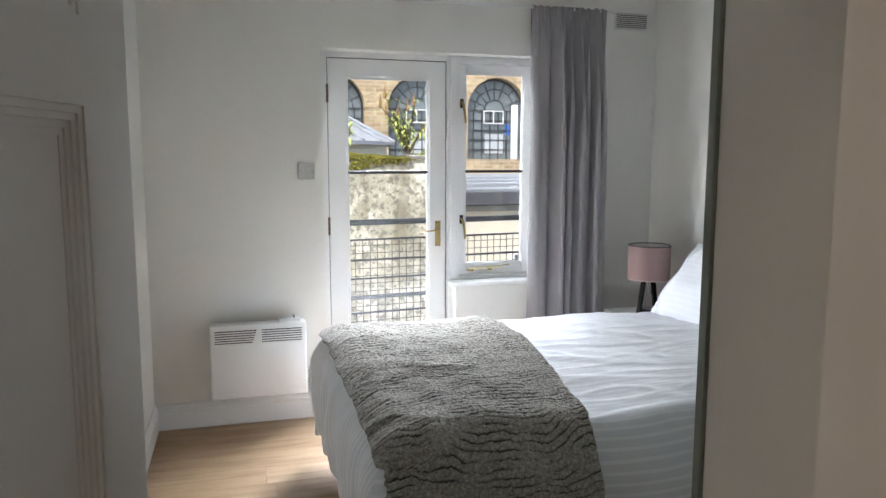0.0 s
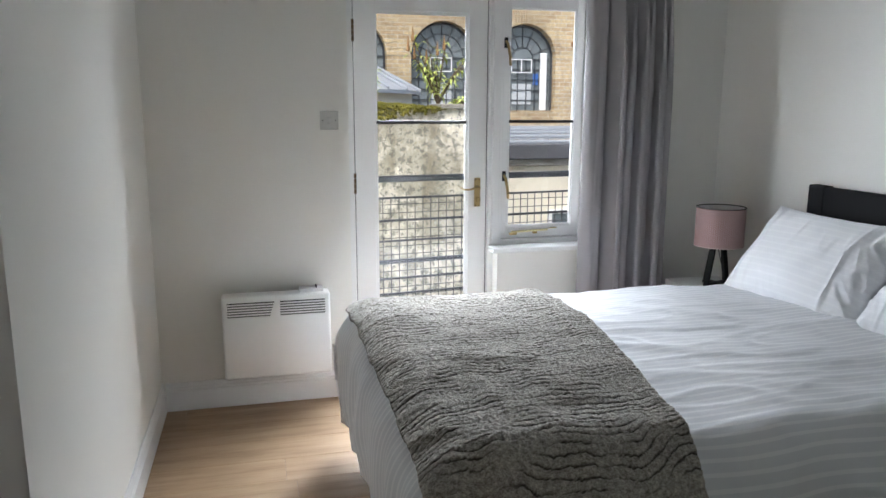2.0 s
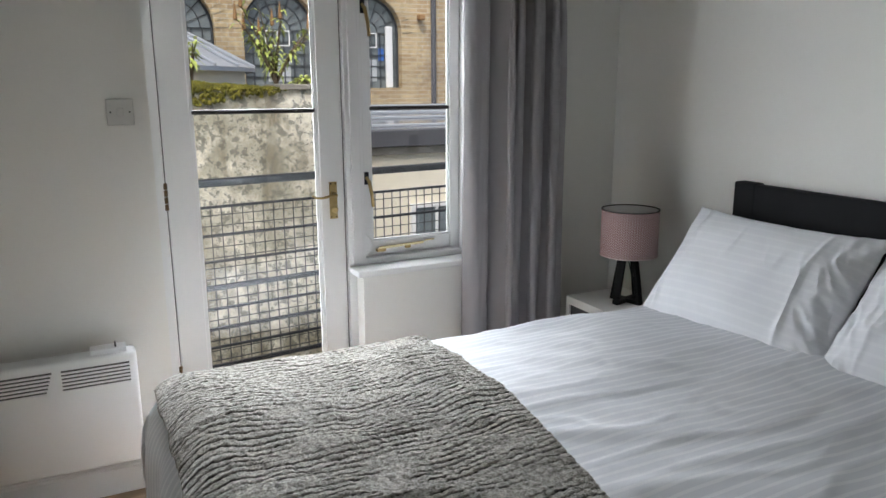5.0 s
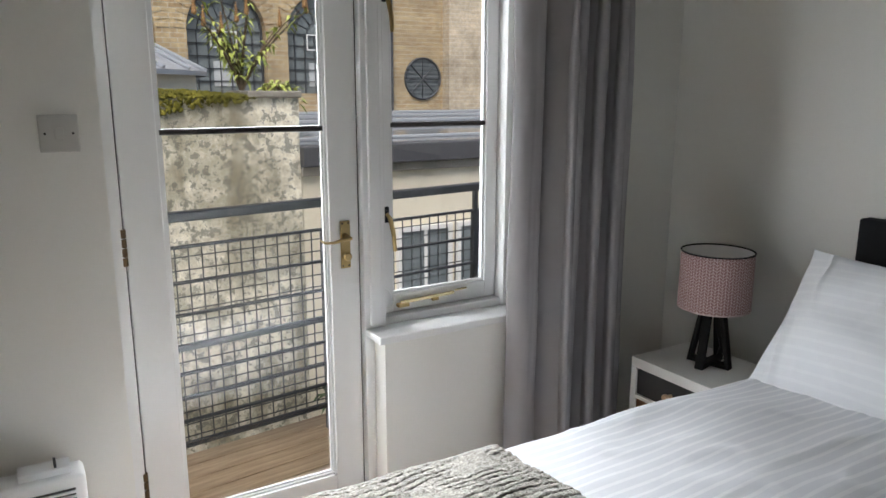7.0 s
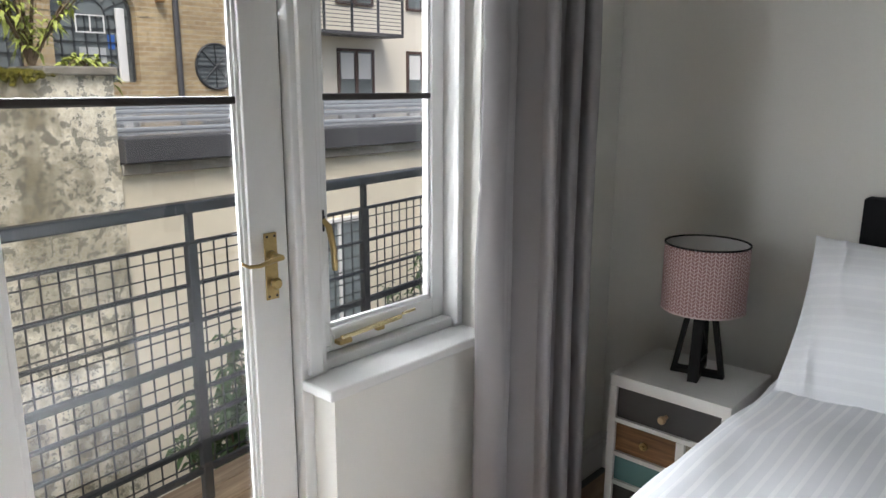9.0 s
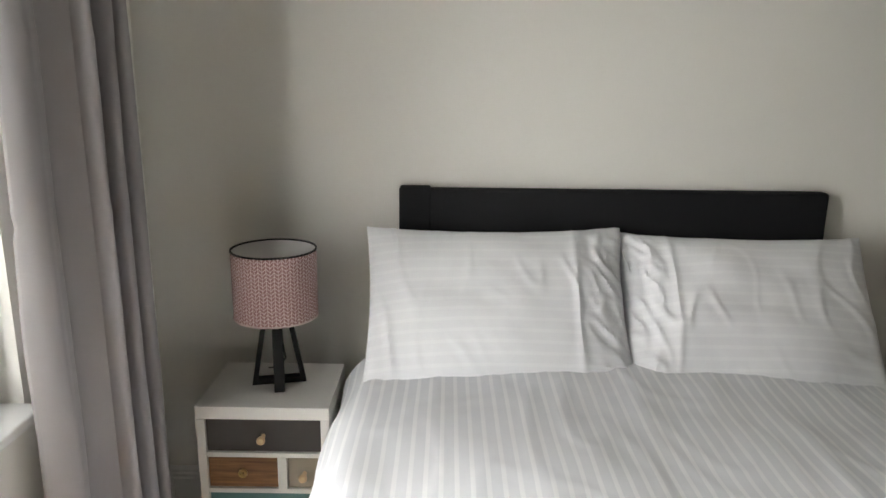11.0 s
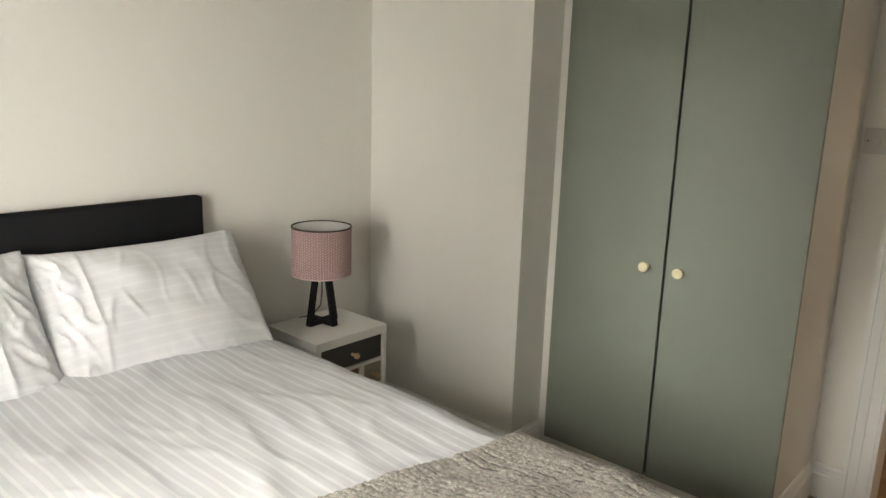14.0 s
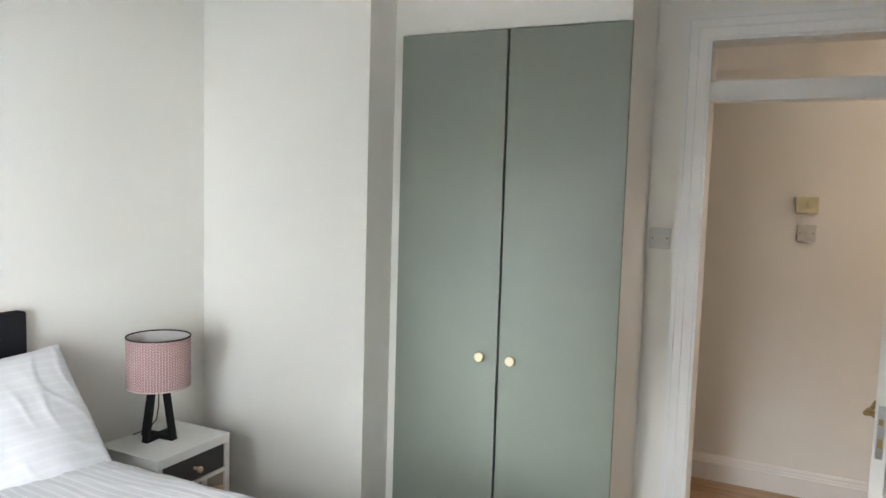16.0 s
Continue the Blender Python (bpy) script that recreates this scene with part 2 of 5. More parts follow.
def herringbone():
    """Pink shade cloth printed with a pale zigzag weave."""
    m, t, b = nodes_of("pink_herringbone_cloth", 0.8)
    c = t.nodes.new("ShaderNodeTexCoord")
    sep = t.nodes.new("ShaderNodeSeparateXYZ")
    t.links.new(c.outputs["UV"], sep.inputs[0])
    u, w = maths(t, "MULTIPLY", sep.outputs[0], 1 / 0.021), maths(t, "MULTIPLY", sep.outputs[1], 1 / 0.0105)
    tri = maths(t, "ABSOLUTE", maths(t, "SUBTRACT", maths(t, "FRACT", u), 0.5))
    line = maths(t, "FRACT", maths(t, "ADD", w, maths(t, "MULTIPLY", tri, 1.9)))
    a = maths(t, "LESS_THAN", line, 0.24)
    spine = maths(t, "LESS_THAN", tri, 0.045)
    tips = maths(t, "GREATER_THAN", tri, 0.465)
    fac = maths(t, "MAXIMUM", maths(t, "MAXIMUM", a, spine), tips)
    fine = noise_of(t, coords(t), 400, 3)
    pink = ramp(t, fine, [(0.3, (0.25, 0.135, 0.13)), (0.7, (0.31, 0.17, 0.165))])
    t.links.new(mixed(t, fac, pink, (0.60, 0.47, 0.455)), b.inputs["Base Color"])
    bump(t, b, fine, 0.2, 0.0006)
    return m


SHADE = herringbone()
SHADEIN = plain("white_shade_lining", (0.72, 0.70, 0.69), 0.8, vary=0.02)


def stained_wall():
    m, t, b = nodes_of("stained_lime_render", 0.92, spec=0.2)
    v = coords(t)
    vs = coords(t, (1, 1, 0.25))
    big, mid, fine = noise_of(t, v, 1.1, 6, 0.62), noise_of(t, v, 6, 7, 0.68), noise_of(t, v, 34, 6, 0.7)
    runs = noise_of(t, vs, 3.2, 6, 0.65)
    base = ramp(t, fine, [(0.32, (0.56, 0.51, 0.38)), (0.56, (0.86, 0.82, 0.69))])
    patch = ramp(t, maths(t, "ADD", maths(t, "MULTIPLY", big, 0.55), maths(t, "MULTIPLY", mid, 0.45)), [(0.46, (0, 0, 0)), (0.54, (1, 1, 1))])
    col = mixed(t, maths(t, "MULTIPLY", patch, 0.55), base, (0.20, 0.175, 0.105))
    streak = ramp(t, maths(t, "ADD", maths(t, "MULTIPLY", runs, 0.7), maths(t, "MULTIPLY", fine, 0.3)), [(0.50, (0, 0, 0)), (0.58, (1, 1, 1))])
    col = mixed(t, maths(t, "MULTIPLY", streak, 0.6), col, (0.14, 0.115, 0.06))
    chips = ramp(t, noise_of(t, v, 17, 6, 0.72), [(0.525, (0, 0, 0)), (0.545, (1, 1, 1))])
    col = mixed(t, maths(t, "MULTIPLY", chips, 0.78), col, (0.17, 0.165, 0.13))
    t.links.new(col, b.inputs["Base Color"])
    bump(t, b, maths(t, "ADD", mid, maths(t, "MULTIPLY", fine, 0.5)), 0.6, 0.012)
    return m


STAINED = stained_wall()


def moss_mat():
    m, t, b = nodes_of("yellow_green_moss", 0.95, spec=0.1)
    v = coords(t)
    a, f = noise_of(t, v, 7, 5), noise_of(t, v, 90, 4)
    g = maths(t, "ADD", maths(t, "MULTIPLY", a, 0.6), maths(t, "MULTIPLY", f, 0.4))
    t.links.new(ramp(t, g, [(0.32, (0.035, 0.032, 0.010)), (0.5, (0.13, 0.12, 0.020)), (0.7, (0.30, 0.26, 0.05))]), b.inputs["Base Color"])
    bump(t, b, f, 0.8, 0.01)
    return m


MOSS = moss_mat()


def brickwork(name, c1, c2, mortar, across="X"):
    m, t, b = nodes_of(name, 0.88, spec=0.25)
    c = t.nodes.new("ShaderNodeTexCoord")
    sep, comb = t.nodes.new("ShaderNodeSeparateXYZ"), t.nodes.new("ShaderNodeCombineXYZ")
    t.links.new(c.outputs["Object"], sep.inputs[0])
    t.links.new(sep.outputs[across], comb.inputs[0])
    t.links.new(sep.outputs["Z"], comb.inputs[1])
    br = node(t, "ShaderNodeTexBrick", Scale=1.0, Mortar_Size=0.008, Brick_Width=0.225, Row_Height=0.075, Bias=0.0)
    br.offset = 0.5
    t.links.new(comb.outputs[0], br.inputs["Vector"])
    br.inputs["Color1"].default_value, br.inputs["Color2"].default_value = (*c1, 1), (*c2, 1)
    br.inputs["Mortar"].default_value = (*mortar, 1)
    v = coords(t)
    soot = ramp(t, noise_of(t, v, 0.9, 6, 0.65), [(0.35, (0.62, 0.60, 0.58)), (0.65, (1.1, 1.08, 1.05))])
    grain = ramp(t, noise_of(t, v, 14, 6, 0.7), [(0.25, (0.65, 0.64, 0.62)), (0.75, (1.2, 1.2, 1.18))])
    col = mixed(t, 1.0, mixed(t, 1.0, br.outputs["Color"], soot, "MULTIPLY"), grain, "MULTIPLY")
    t.links.new(col, b.inputs["Base Color"])
    bump(t, b, maths(t, "SUBTRACT", 1.0, br.outputs["Fac"]), 0.5, 0.01)
    return m


STOCK = brickwork("yellow_stock_brick", (0.56, 0.45, 0.27), (0.42, 0.31, 0.18), (0.52, 0.47, 0.37))
BUFF = brickwork("buff_brick_pier", (0.60, 0.52, 0.39), (0.54, 0.46, 0.34), (0.62, 0.56, 0.45))


# ---- mesh helpers ----
def box(bm, x0, x1, y0, y1, z0, z1):
    vs = [bm.verts.new((x, y, z)) for z in (z0, z1) for y in (y0, y1) for x in (x0, x1)]
    for f in ((0, 2, 3, 1), (4, 5, 7, 6), (0, 1, 5, 4), (2, 6, 7, 3), (0, 4, 6, 2), (1, 3, 7, 5)):
        bm.faces.new([vs[i] for i in f])
    return vs


def boxes(*dims, bevel=0.0, seg=2):
    bm = bmesh.new()
    for d in dims:
        box(bm, *d)
    if bevel:
        bmesh.ops.bevel(bm, geom=bm.edges[:], offset=bevel, segments=seg, profile=0.5, affect="EDGES", clamp_overlap=True)
    return bm


def tube(bm, pts, r, n=10, cap=True):
    """A round bar along the points; r is one radius, or one for each point."""
    pts = [Vector(p) for p in pts]
    rs = r if isinstance(r, (list, tuple)) else [r] * len(pts)
    rings = []
    for i, p in enumerate(pts):
        d = (pts[min(i + 1, len(pts) - 1)] - pts[max(i - 1, 0)]).normalized()
        a = d.cross(Vector((0, 0, 1)) if abs(d.z) < 0.9 else Vector((1, 0, 0))).normalized()
        c = d.cross(a)
        rings.append([bm.verts.new(p + rs[i] * (math.cos(2 * math.pi * k / n) * a + math.sin(2 * math.pi * k / n) * c)) for k in range(n)])
    for s, e in zip(rings, rings[1:]):
        for k in range(n):
            bm.faces.new((s[k], s[(k + 1) % n], e[(k + 1) % n], e[k]))
    if cap:
        bm.faces.new(rings[0][::-1])
        bm.faces.new(rings[-1])
    return bm


def lathe(bm, profile, n=32, at=(0, 0, 0), axis="Z"):
    """Turns (radius, height) points about an axis through at."""
    rings = []
    for r, h in profile:
        ring = []
        for k in range(n):
            a = 2 * math.pi * k / n
            u, v = r * math.cos(a), r * math.sin(a)
            p = {"Z": (u, v, h), "Y": (u, h, v), "X": (h, u, v)}[axis]
            ring.append(bm.verts.new((at[0] + p[0], at[1] + p[1], at[2] + p[2])))
        rings.append(ring)
    for s, e in zip(rings, rings[1:]):
        for k in range(n):
            bm.faces.new((s[k], s[(k + 1) % n], e[(k + 1) % n], e[k]))
    return bm


def part(name, bm, material, parent=None, label="", smooth=False, kind=""):
    bmesh.ops.recalc_face_normals(bm, faces=bm.faces[:])
    me = bpy.data.meshes.new(name)
    bm.to_mesh(me)
    bm.free()
    me.materials.append(material)
    if smooth:
        me.polygons.foreach_set("use_smooth", [True] * len(me.polygons))
        me.set_sharp_from_angle(angle=radians(42))
    ob = new(name, me)
    ob.parent = parent
    return tagged(ob, label=label, kind=kind)


def thing(name, at, label, category, group="", turn=0):
    ob = new(name)
    ob.empty_display_size = 0.1
    ob.matrix_world = pose(*at, 0, 0, turn)
    return tagged(ob, label, category, group)


def structure(name, bm, material, label="", smooth=False):
    return part(name, bm, material, None, label, smooth, "structure")


def prism(bm, outline, y0, y1):
    """A slab between y0 and y1 from a closed outline of (x, z) points."""
    a = [bm.verts.new((x, y0, z)) for x, z in outline]
    b = [bm.verts.new((x, y1, z)) for x, z in outline]
    bm.faces.new(a)
    bm.faces.new(b[::-1])
    for i in range(len(a)):
        j = (i + 1) % len(a)
        bm.faces.new((a[i], b[i], b[j], a[j]))
    return bm


def run_profile(profile, start, end, out):
    """A moulding of (out, up) points carried from start to end on the floor plan, standing off towards out."""
    bm = bmesh.new()
    s, e, o = Vector((*start, 0)), Vector((*end, 0)), Vector((*out, 0))
    rings = [[bm.verts.new(p + o * d + Vector((0, 0, h))) for d, h in profile] for p in (s, e)]
    n = len(profile)
    for i in range(n):
        bm.faces.new((rings[0][i], rings[0][(i + 1) % n], rings[1][(i + 1) % n], rings[1][i]))
    bm.faces.new(rings[0])
    bm.faces.new(rings[1][::-1])
    return bm


# ---- the room ----
X0, X1, YN, YS, YD, YH, ZC = -0.437, 2.535, 4.020, 1.115, 0.45, -0.60, 2.62
DX0, DX1 = -0.330, 0.505          # bedroom doorway
OX0, OX1, OZ = 0.482, 1.792, 2.040  # opening of glazed door and window
YO = 4.25                        # outer face of the window wall

structure("wall_north", boxes((X0 - 0.2, OX0, YN, YO, -0.25, ZC), (OX0, OX1, YN, YO, OZ, ZC), (OX1, X1 + 0.2, YN + 0.045, YO, -0.25, ZC),
                              (1.250, OX1, 4.042, YO, -0.25, 0.700)), WALL, "white painted plaster wall round the glazed door")
structure("wall_west", boxes((X0 - 0.2, X0, YD, YN, -0.25, ZC)), WALL, "white painted plaster side wall")
structure("wall_east", boxes((X1, X1 + 0.2, YS, YN + 0.045, -0.25, ZC)), WALL, "white painted plaster wall behind the headboard")
structure("wall_south", boxes((1.682, X1 + 0.2, 0.38, YS, -0.25, ZC)), WALL, "white painted plaster wall beside the built-in wardrobe")
structure("wall_door", boxes((X0 - 0.2, DX0 - 0.02, YD - 0.14, YD, -0.25, ZC), (DX1 + 0.02, 0.722, YD - 0.14, YD, -0.25, ZC),
                             (DX0 - 0.02, DX1 + 0.02, YD - 0.14, YD, 2.187, ZC)), WALL, "white painted wall with the bedroom doorway")
structure("wall_hall_south", boxes((-2.2, 2.2, YH - 0.15, YH, -0.25, ZC)), WALL, "warm white hallway wall")
structure("wall_hall_east", boxes((2.0, 2.2, YH, 0.31, -0.25, ZC)), WALL, "white end wall of the hallway")
structure("wall_hall_west", boxes((-2.2, -2.0, YH, 0.31, -0.25, ZC)), WALL, "white end wall of the hallway")
structure("wall_hall_north", boxes((-2.2, X0 - 0.2, 0.31, 0.45, -0.25, ZC), (0.722, 2.2, 0.18, 0.31, -0.25, ZC)), WALL, "white hallway wall")
structure("ceiling", boxes((-2.2, 2.75, YH - 0.15, YO, ZC, ZC + 0.15)), CEIL, "plain white ceiling")
floor = structure("floor", boxes((-2.2, 2.75, YH - 0.15, YO, -0.26, -0.012)), ASPH, "oak laminate floor of long planks")

# built-in wardrobe alcove
structure("wardrobe_side_wall", boxes((1.640, 1.682, 0.38, 0.916, 0, ZC)), WALL, "white painted end panel of the built-in wardrobe")
structure("wardrobe_top_wall", boxes((0.722, 1.640, 0.31, 0.916, 2.170, ZC)), WALL, "white painted wall above the built-in wardrobe")
structure("wardrobe_return_wall", boxes((0.722, 0.740, 0.31, 0.916, 0.0, 2.170)), WALL, "white painted return beside the wardrobe")
structure("wardrobe_plinth", boxes((0.740, 1.640, 0.86, 0.912, 0.0, 0.075)), WALL, "white painted plinth under the wardrobe doors")

SKIRT = [(0, 0), (0.018, 0), (0.018, 0.098), (0.014, 0.104), (0.014, 0.112), (0.010, 0.118), (0.010, 0.127), (0.005, 0.138), (0, 0.138)]
skirts = [((X0, YN), (X0, YD), (1, 0)), ((OX0 - 0.002, YN), (X0 + 0.018, YN), (0, -1)), ((X1, YS), (X1, YN + 0.045), (-1, 0)), ((1.682, YS), (X1 - 0.018, YS), (0, 1)),
          ((0.722, YD + 0.02), (0.722, 0.912), (-1, 0)), ((0.606, YD), (0.704, YD), (0, 1)), ((-2.0, YH), (2.0, YH), (0, 1)), ((OX1 + 0.02, YN + 0.045), (X1 - 0.018, YN + 0.045), (0, -1)), ((1.682, 0.93), (1.682, YS), (-1, 0))]
for a, b, o in skirts:
    structure("baseboard", run_profile(SKIRT, a, b, o), TRIM, "white moulded skirting board")

# bedroom doorway: lining, architrave, transom
structure("door_lining", boxes((DX1, DX1 + 0.02, YD - 0.14, YD, 0, 2.187), (DX0 - 0.02, DX0, YD - 0.14, YD, 0, 2.187), (DX0, DX1, YD - 0.14, YD, 2.167, 2.187),
                               (DX0, DX1, YD - 0.10, YD - 0.002, 1.935, 2.012)), TRIM, "white painted door lining with transom rail")


def architrave(side_y, out):
    bm = bmesh.new()
    steps = ((0.0, 0.030, 0.012), (0.012, 0.095, 0.018), (0.05, 0.095, 0.024), (0.082, 0.100, 0.030))
    for a, b, d in steps:
        y = sorted((side_y, side_y + out * d))
        box(bm, DX1 + a, DX1 + b, *y, 0, 2.167 + b)
        box(bm, DX0 - b, DX0 - a, *y, 0, 2.167 + b)
        box(bm, DX0 - a, DX1 + a, *y, 2.167 + a, 2.167 + b)
    return bm


structure("architrave", architrave(YD, 1), TRIM, "white stepped moulding round the bedroom doorway")
structure("architrave_hall", architrave(YD - 0.14, -1), TRIM, "white stepped moulding on the hallway side")
tr = structure("transom_window", boxes((DX0, DX1, YD - 0.065, YD - 0.060, 2.012, 2.167)), GLASS, "clear glass pane over the bedroom door")

# open bedroom door
LEAF_W, LEAF_H = 0.65, 1.928
door = tagged(new("door_1"), "white panelled door standing wide open into the bedroom", "door", kind="structure")
door.matrix_world = pose(DX0 + 0.022, YD - 0.115, 0, 0, 0, 73.5)


def leaf():
    t = 0.02
    rows, cols = ((0.20, 0.74), (0.88, 1.512), (1.608, 1.82)), ((0.105, 0.285), (0.355, 0.540))
    bm = bmesh.new()
    xs, zs = [0, *[v for c in cols for v in c], LEAF_W], [0.006, *[v for r in rows for v in r], LEAF_H]
    for i in range(len(xs) - 1):
        for j in range(len(zs) - 1):
            hole = i % 2 == 1 and j % 2 == 1
            d = 0.006 if hole else t
            box(bm, xs[i], xs[i + 1], -d, d, zs[j], zs[j + 1])
    return bm, rows, cols


bm, LROWS, LCOLS = leaf()
part("leaf", bm, DOORW, door)
for r in LROWS:
    for c in LCOLS:
        bm = bmesh.new()
        for inset, d in ((0.0, 0.017), (0.008, 0.0135), (0.016, 0.010), (0.024, 0.0075)):
            x0, x1, z0, z1 = c[0] + inset, c[1] - inset, r[0] + inset, r[1] - inset
            w = 0.0085
            for q in ((x0, x0 + w, z0, z1), (x1 - w, x1, z0, z1), (x0 + w, x1 - w, z0, z0 + w), (x0 + w, x1 - w, z1 - w, z1)):
                box(bm, q[0], q[1], -d, d, q[2], q[3])
        part("panel_moulding", bm, DOORW, door)


def lever(parent, side, x=0.597, z=0.835, way=-1):
    bm = boxes((x - 0.021, x + 0.021, *sorted((side * 0.020, side * 0.0245)), z - 0.085, z + 0.085), bevel=0.0015)
    h = part("handle_plate", bm, BRASS, parent, "aged brass lever handle plate")
    bm = bmesh.new()
    lathe(bm, [(0.012, side * 0.0245), (0.012, side * 0.034), (0.008, side * 0.037), (0.008, side * 0.055)], 16, (x, 0, z + 0.045), "Y")
    tube(bm, [(x + 0.006, side * 0.055, z + 0.045), (x + way * 0.03, side * 0.057, z + 0.047), (x + way * 0.07, side * 0.056, z + 0.043), (x + way * 0.095, side * 0.053, z + 0.052), (x + way * 0.105, side * 0.050, z + 0.063)],
         [0.009, 0.008, 0.0075, 0.008, 0.006], 12)
    part("lever", bm, BRASS, h, "", True)


lever(door, 1)
lever(door, -1)
part("lock_plate", boxes((LEAF_W - 0.001, LEAF_W + 0.0015, -0.011, 0.011, 0.755, 0.925), bevel=0.0005), STEEL, door, "steel mortice lock face plate")
part("latch_bolt", boxes((LEAF_W, LEAF_W + 0.009, -0.006, 0.006, 0.865, 0.883), (LEAF_W + 0.0015, LEAF_W + 0.003, -0.007, 0.007, 0.79, 0.82)), BRASS, door)

# frame of the glazed door and window
FY0, FY1 = 4.10, 4.22
structure("door_frame", boxes((OX0, 0.524, FY0 + 0.038, FY1, 0, OZ), (1.218, 1.295, FY0 + 0.02, FY1, 0.0, OZ), (0.524, 1.218, FY0 + 0.038, FY1, 2.010, OZ), (1.295, OX1, FY0 + 0.02, FY1, 2.006, OZ),
                              (1.757, OX1, FY0 + 0.02, FY1, 0.725, 2.006), (1.295, 1.757, FY0 + 0.03, FY1, 0.725, 0.752), (0.524, 1.218, FY0 + 0.03, FY1 + 0.03, -0.02, 0.028), bevel=0.003), TRIM, "white painted timber frame of balcony door and window")
structure("frame_moulding", boxes((1.236, 1.276, FY0 + 0.008, FY0 + 0.022, 0.735, 2.03), (1.752, 1.772, FY0 + 0.006, FY0 + 0.022, 0.735, 2.02), (1.29, 1.752, FY0 + 0.006, FY0 + 0.022, 2.000, 2.020), bevel=0.003), TRIM)
structure("window_sill", boxes((1.220, OX1 - 0.002, 4.016, 4.135, 0.700, 0.726), bevel=0.005), TRIM, "white gloss painted window sill")

gdoor = tagged(new("door_2"), "white glazed balcony door with one dark glazing bar, closed", "door", kind="structure")
gdoor.matrix_world = pose(0.528, 4.146, 0.03)
GW, GH = 0.686, 1.975
GX0, GX1, GZ0, GZ1 = 0.102, 0.588, 0.198, 1.880
part("leaf_frame", boxes((0, GX0, 0, 0.045, 0, GH), (GX1, GW, 0, 0.045, 0, GH), (GX0, GX1, 0, 0.045, 0, GZ0), (GX0, GX1, 0, 0.045, GZ1, GH), bevel=0.003), TRIM, gdoor)
bm = bmesh.new()
for a, d in ((0.0, 0.008), (0.007, 0.014)):
    for q in ((GX0 + a, GX0 + a + 0.008, GZ0 + a, GZ1 - a), (GX1 - a - 0.008, GX1 - a, GZ0 + a, GZ1 - a), (GX0 + a, GX1 - a, GZ0 + a, GZ0 + a + 0.008), (GX0 + a, GX1 - a, GZ1 - a - 0.008, GZ1 - a)):
        box(bm, q[0], q[1], d, 0.022, q[2], q[3])
part("glazing_bead", bm, TRIM, gdoor)
# Dark strip added round the leaf in place of the gap's shadow.
part("shadow_gap_strip", boxes((-0.004, 0.0, 0.006, 0.03, -0.002, GH + 0.005), (GW, GW + 0.004, 0.006, 0.03, -0.002, GH + 0.005), (0.0, GW, 0.006, 0.03, GH, GH + 0.005)), BARDARK, gdoor, "dark strip standing in for the shadow gap round the leaf")
gp = part("pane", boxes((GX0, GX1, 0.023, 0.027, GZ0, GZ1)), GLASS, gdoor, "clear glass pane")
gp.visible_shadow = False
part("glazing_bar", boxes((GX0, GX1, 0.012, 0.034, 1.332, 1.349), bevel=0.004), BARDARK, gdoor, "dark slim glazing bar")
for z in (1.78, 1.035, 0.32):
    bm = bmesh.new()
    for k in range(4):
        lathe(bm, [(0, k * 0.026), (0.0075, k * 0.026 + 0.001), (0.0075, k * 0.026 + 0.024), (0, k * 0.026 + 0.025)], 12, (-0.004, -0.004, z - 0.05))
    part("hinge", bm, BRONZE, gdoor, "old bronze butt hinge", True)
hp = part("handle_plate", boxes((0.622, 0.655, -0.004, 0.0, 0.902, 1.054), bevel=0.0015), BRASS, gdoor, "aged brass door plate with key turn")
bm = bmesh.new()
lathe(bm, [(0.011, -0.004), (0.011, -0.014), (0.007, -0.016), (0.007, -0.042)], 14, (0.6385, 0, 1.004), "Y")
tube(bm, [(0.642, -0.042, 1.004), (0.61, -0.046, 1.002), (0.58, -0.046, 0.996), (0.555, -0.044, 0.998), (0.538, -0.043, 1.008)], [0.006, 0.0055, 0.0045, 0.004, 0.003], 10)
part("lever", bm, BRASS, hp, "", True)
bm = bmesh.new()
lathe(bm, [(0.0, -0.026), (0.010, -0.026), (0.014, -0.020), (0.010, -0.012), (0.008, -0.004)], 16, (0.6385, 0, 0.941), "Y")
part("key_turn", bm, BRASS, hp, "", True)
bm = bmesh.new()
for x, z in ((0.6285, 1.046), (0.6485, 1.046), (0.6285, 0.910), (0.6485, 0.910)):
    lathe(bm, [(0.0, -0.0055), (0.003, -0.005), (0.003, -0.003)], 8, (x, 0, z), "Y")
part("screw", bm, BLACKM, hp)
part("bolt_knob", lathe(bmesh.new(), [(0, -0.012), (0.005, -0.011), (0.005, 0.0)], 10, (0.58, 0, 0.205), "Y"), STEEL, gdoor)

cas = tagged(new("window_1"), "white casement window with one dark glazing bar beside the balcony door", "window", kind="structure")
cas.matrix_world = pose(1.297, 4.163, 0.754)
CW, CH = 0.458, 1.248
cx0, cx1, cz0, cz1 = 0.044, 0.412, 0.062, 1.196
part("window_frame", boxes((0, cx0, 0, 0.04, 0, CH), (cx1, CW, 0, 0.04, 0, CH), (cx0, cx1, 0, 0.04, 0, cz0), (cx0, cx1, 0, 0.04, cz1, CH), bevel=0.003), TRIM, cas)
bm = bmesh.new()
for q in ((cx0, cx0 + 0.008, cz0, cz1), (cx1 - 0.008, cx1, cz0, cz1), (cx0, cx1, cz0, cz0 + 0.008), (cx0, cx1, cz1 - 0.008, cz1)):
    box(bm, q[0], q[1], 0.008, 0.020, q[2], q[3])
part("glazing_bead", bm, TRIM, cas)
wp = part("pane", boxes((cx0, cx1, 0.021, 0.025, cz0, cz1)), GLASS, cas, "clear glass pane")
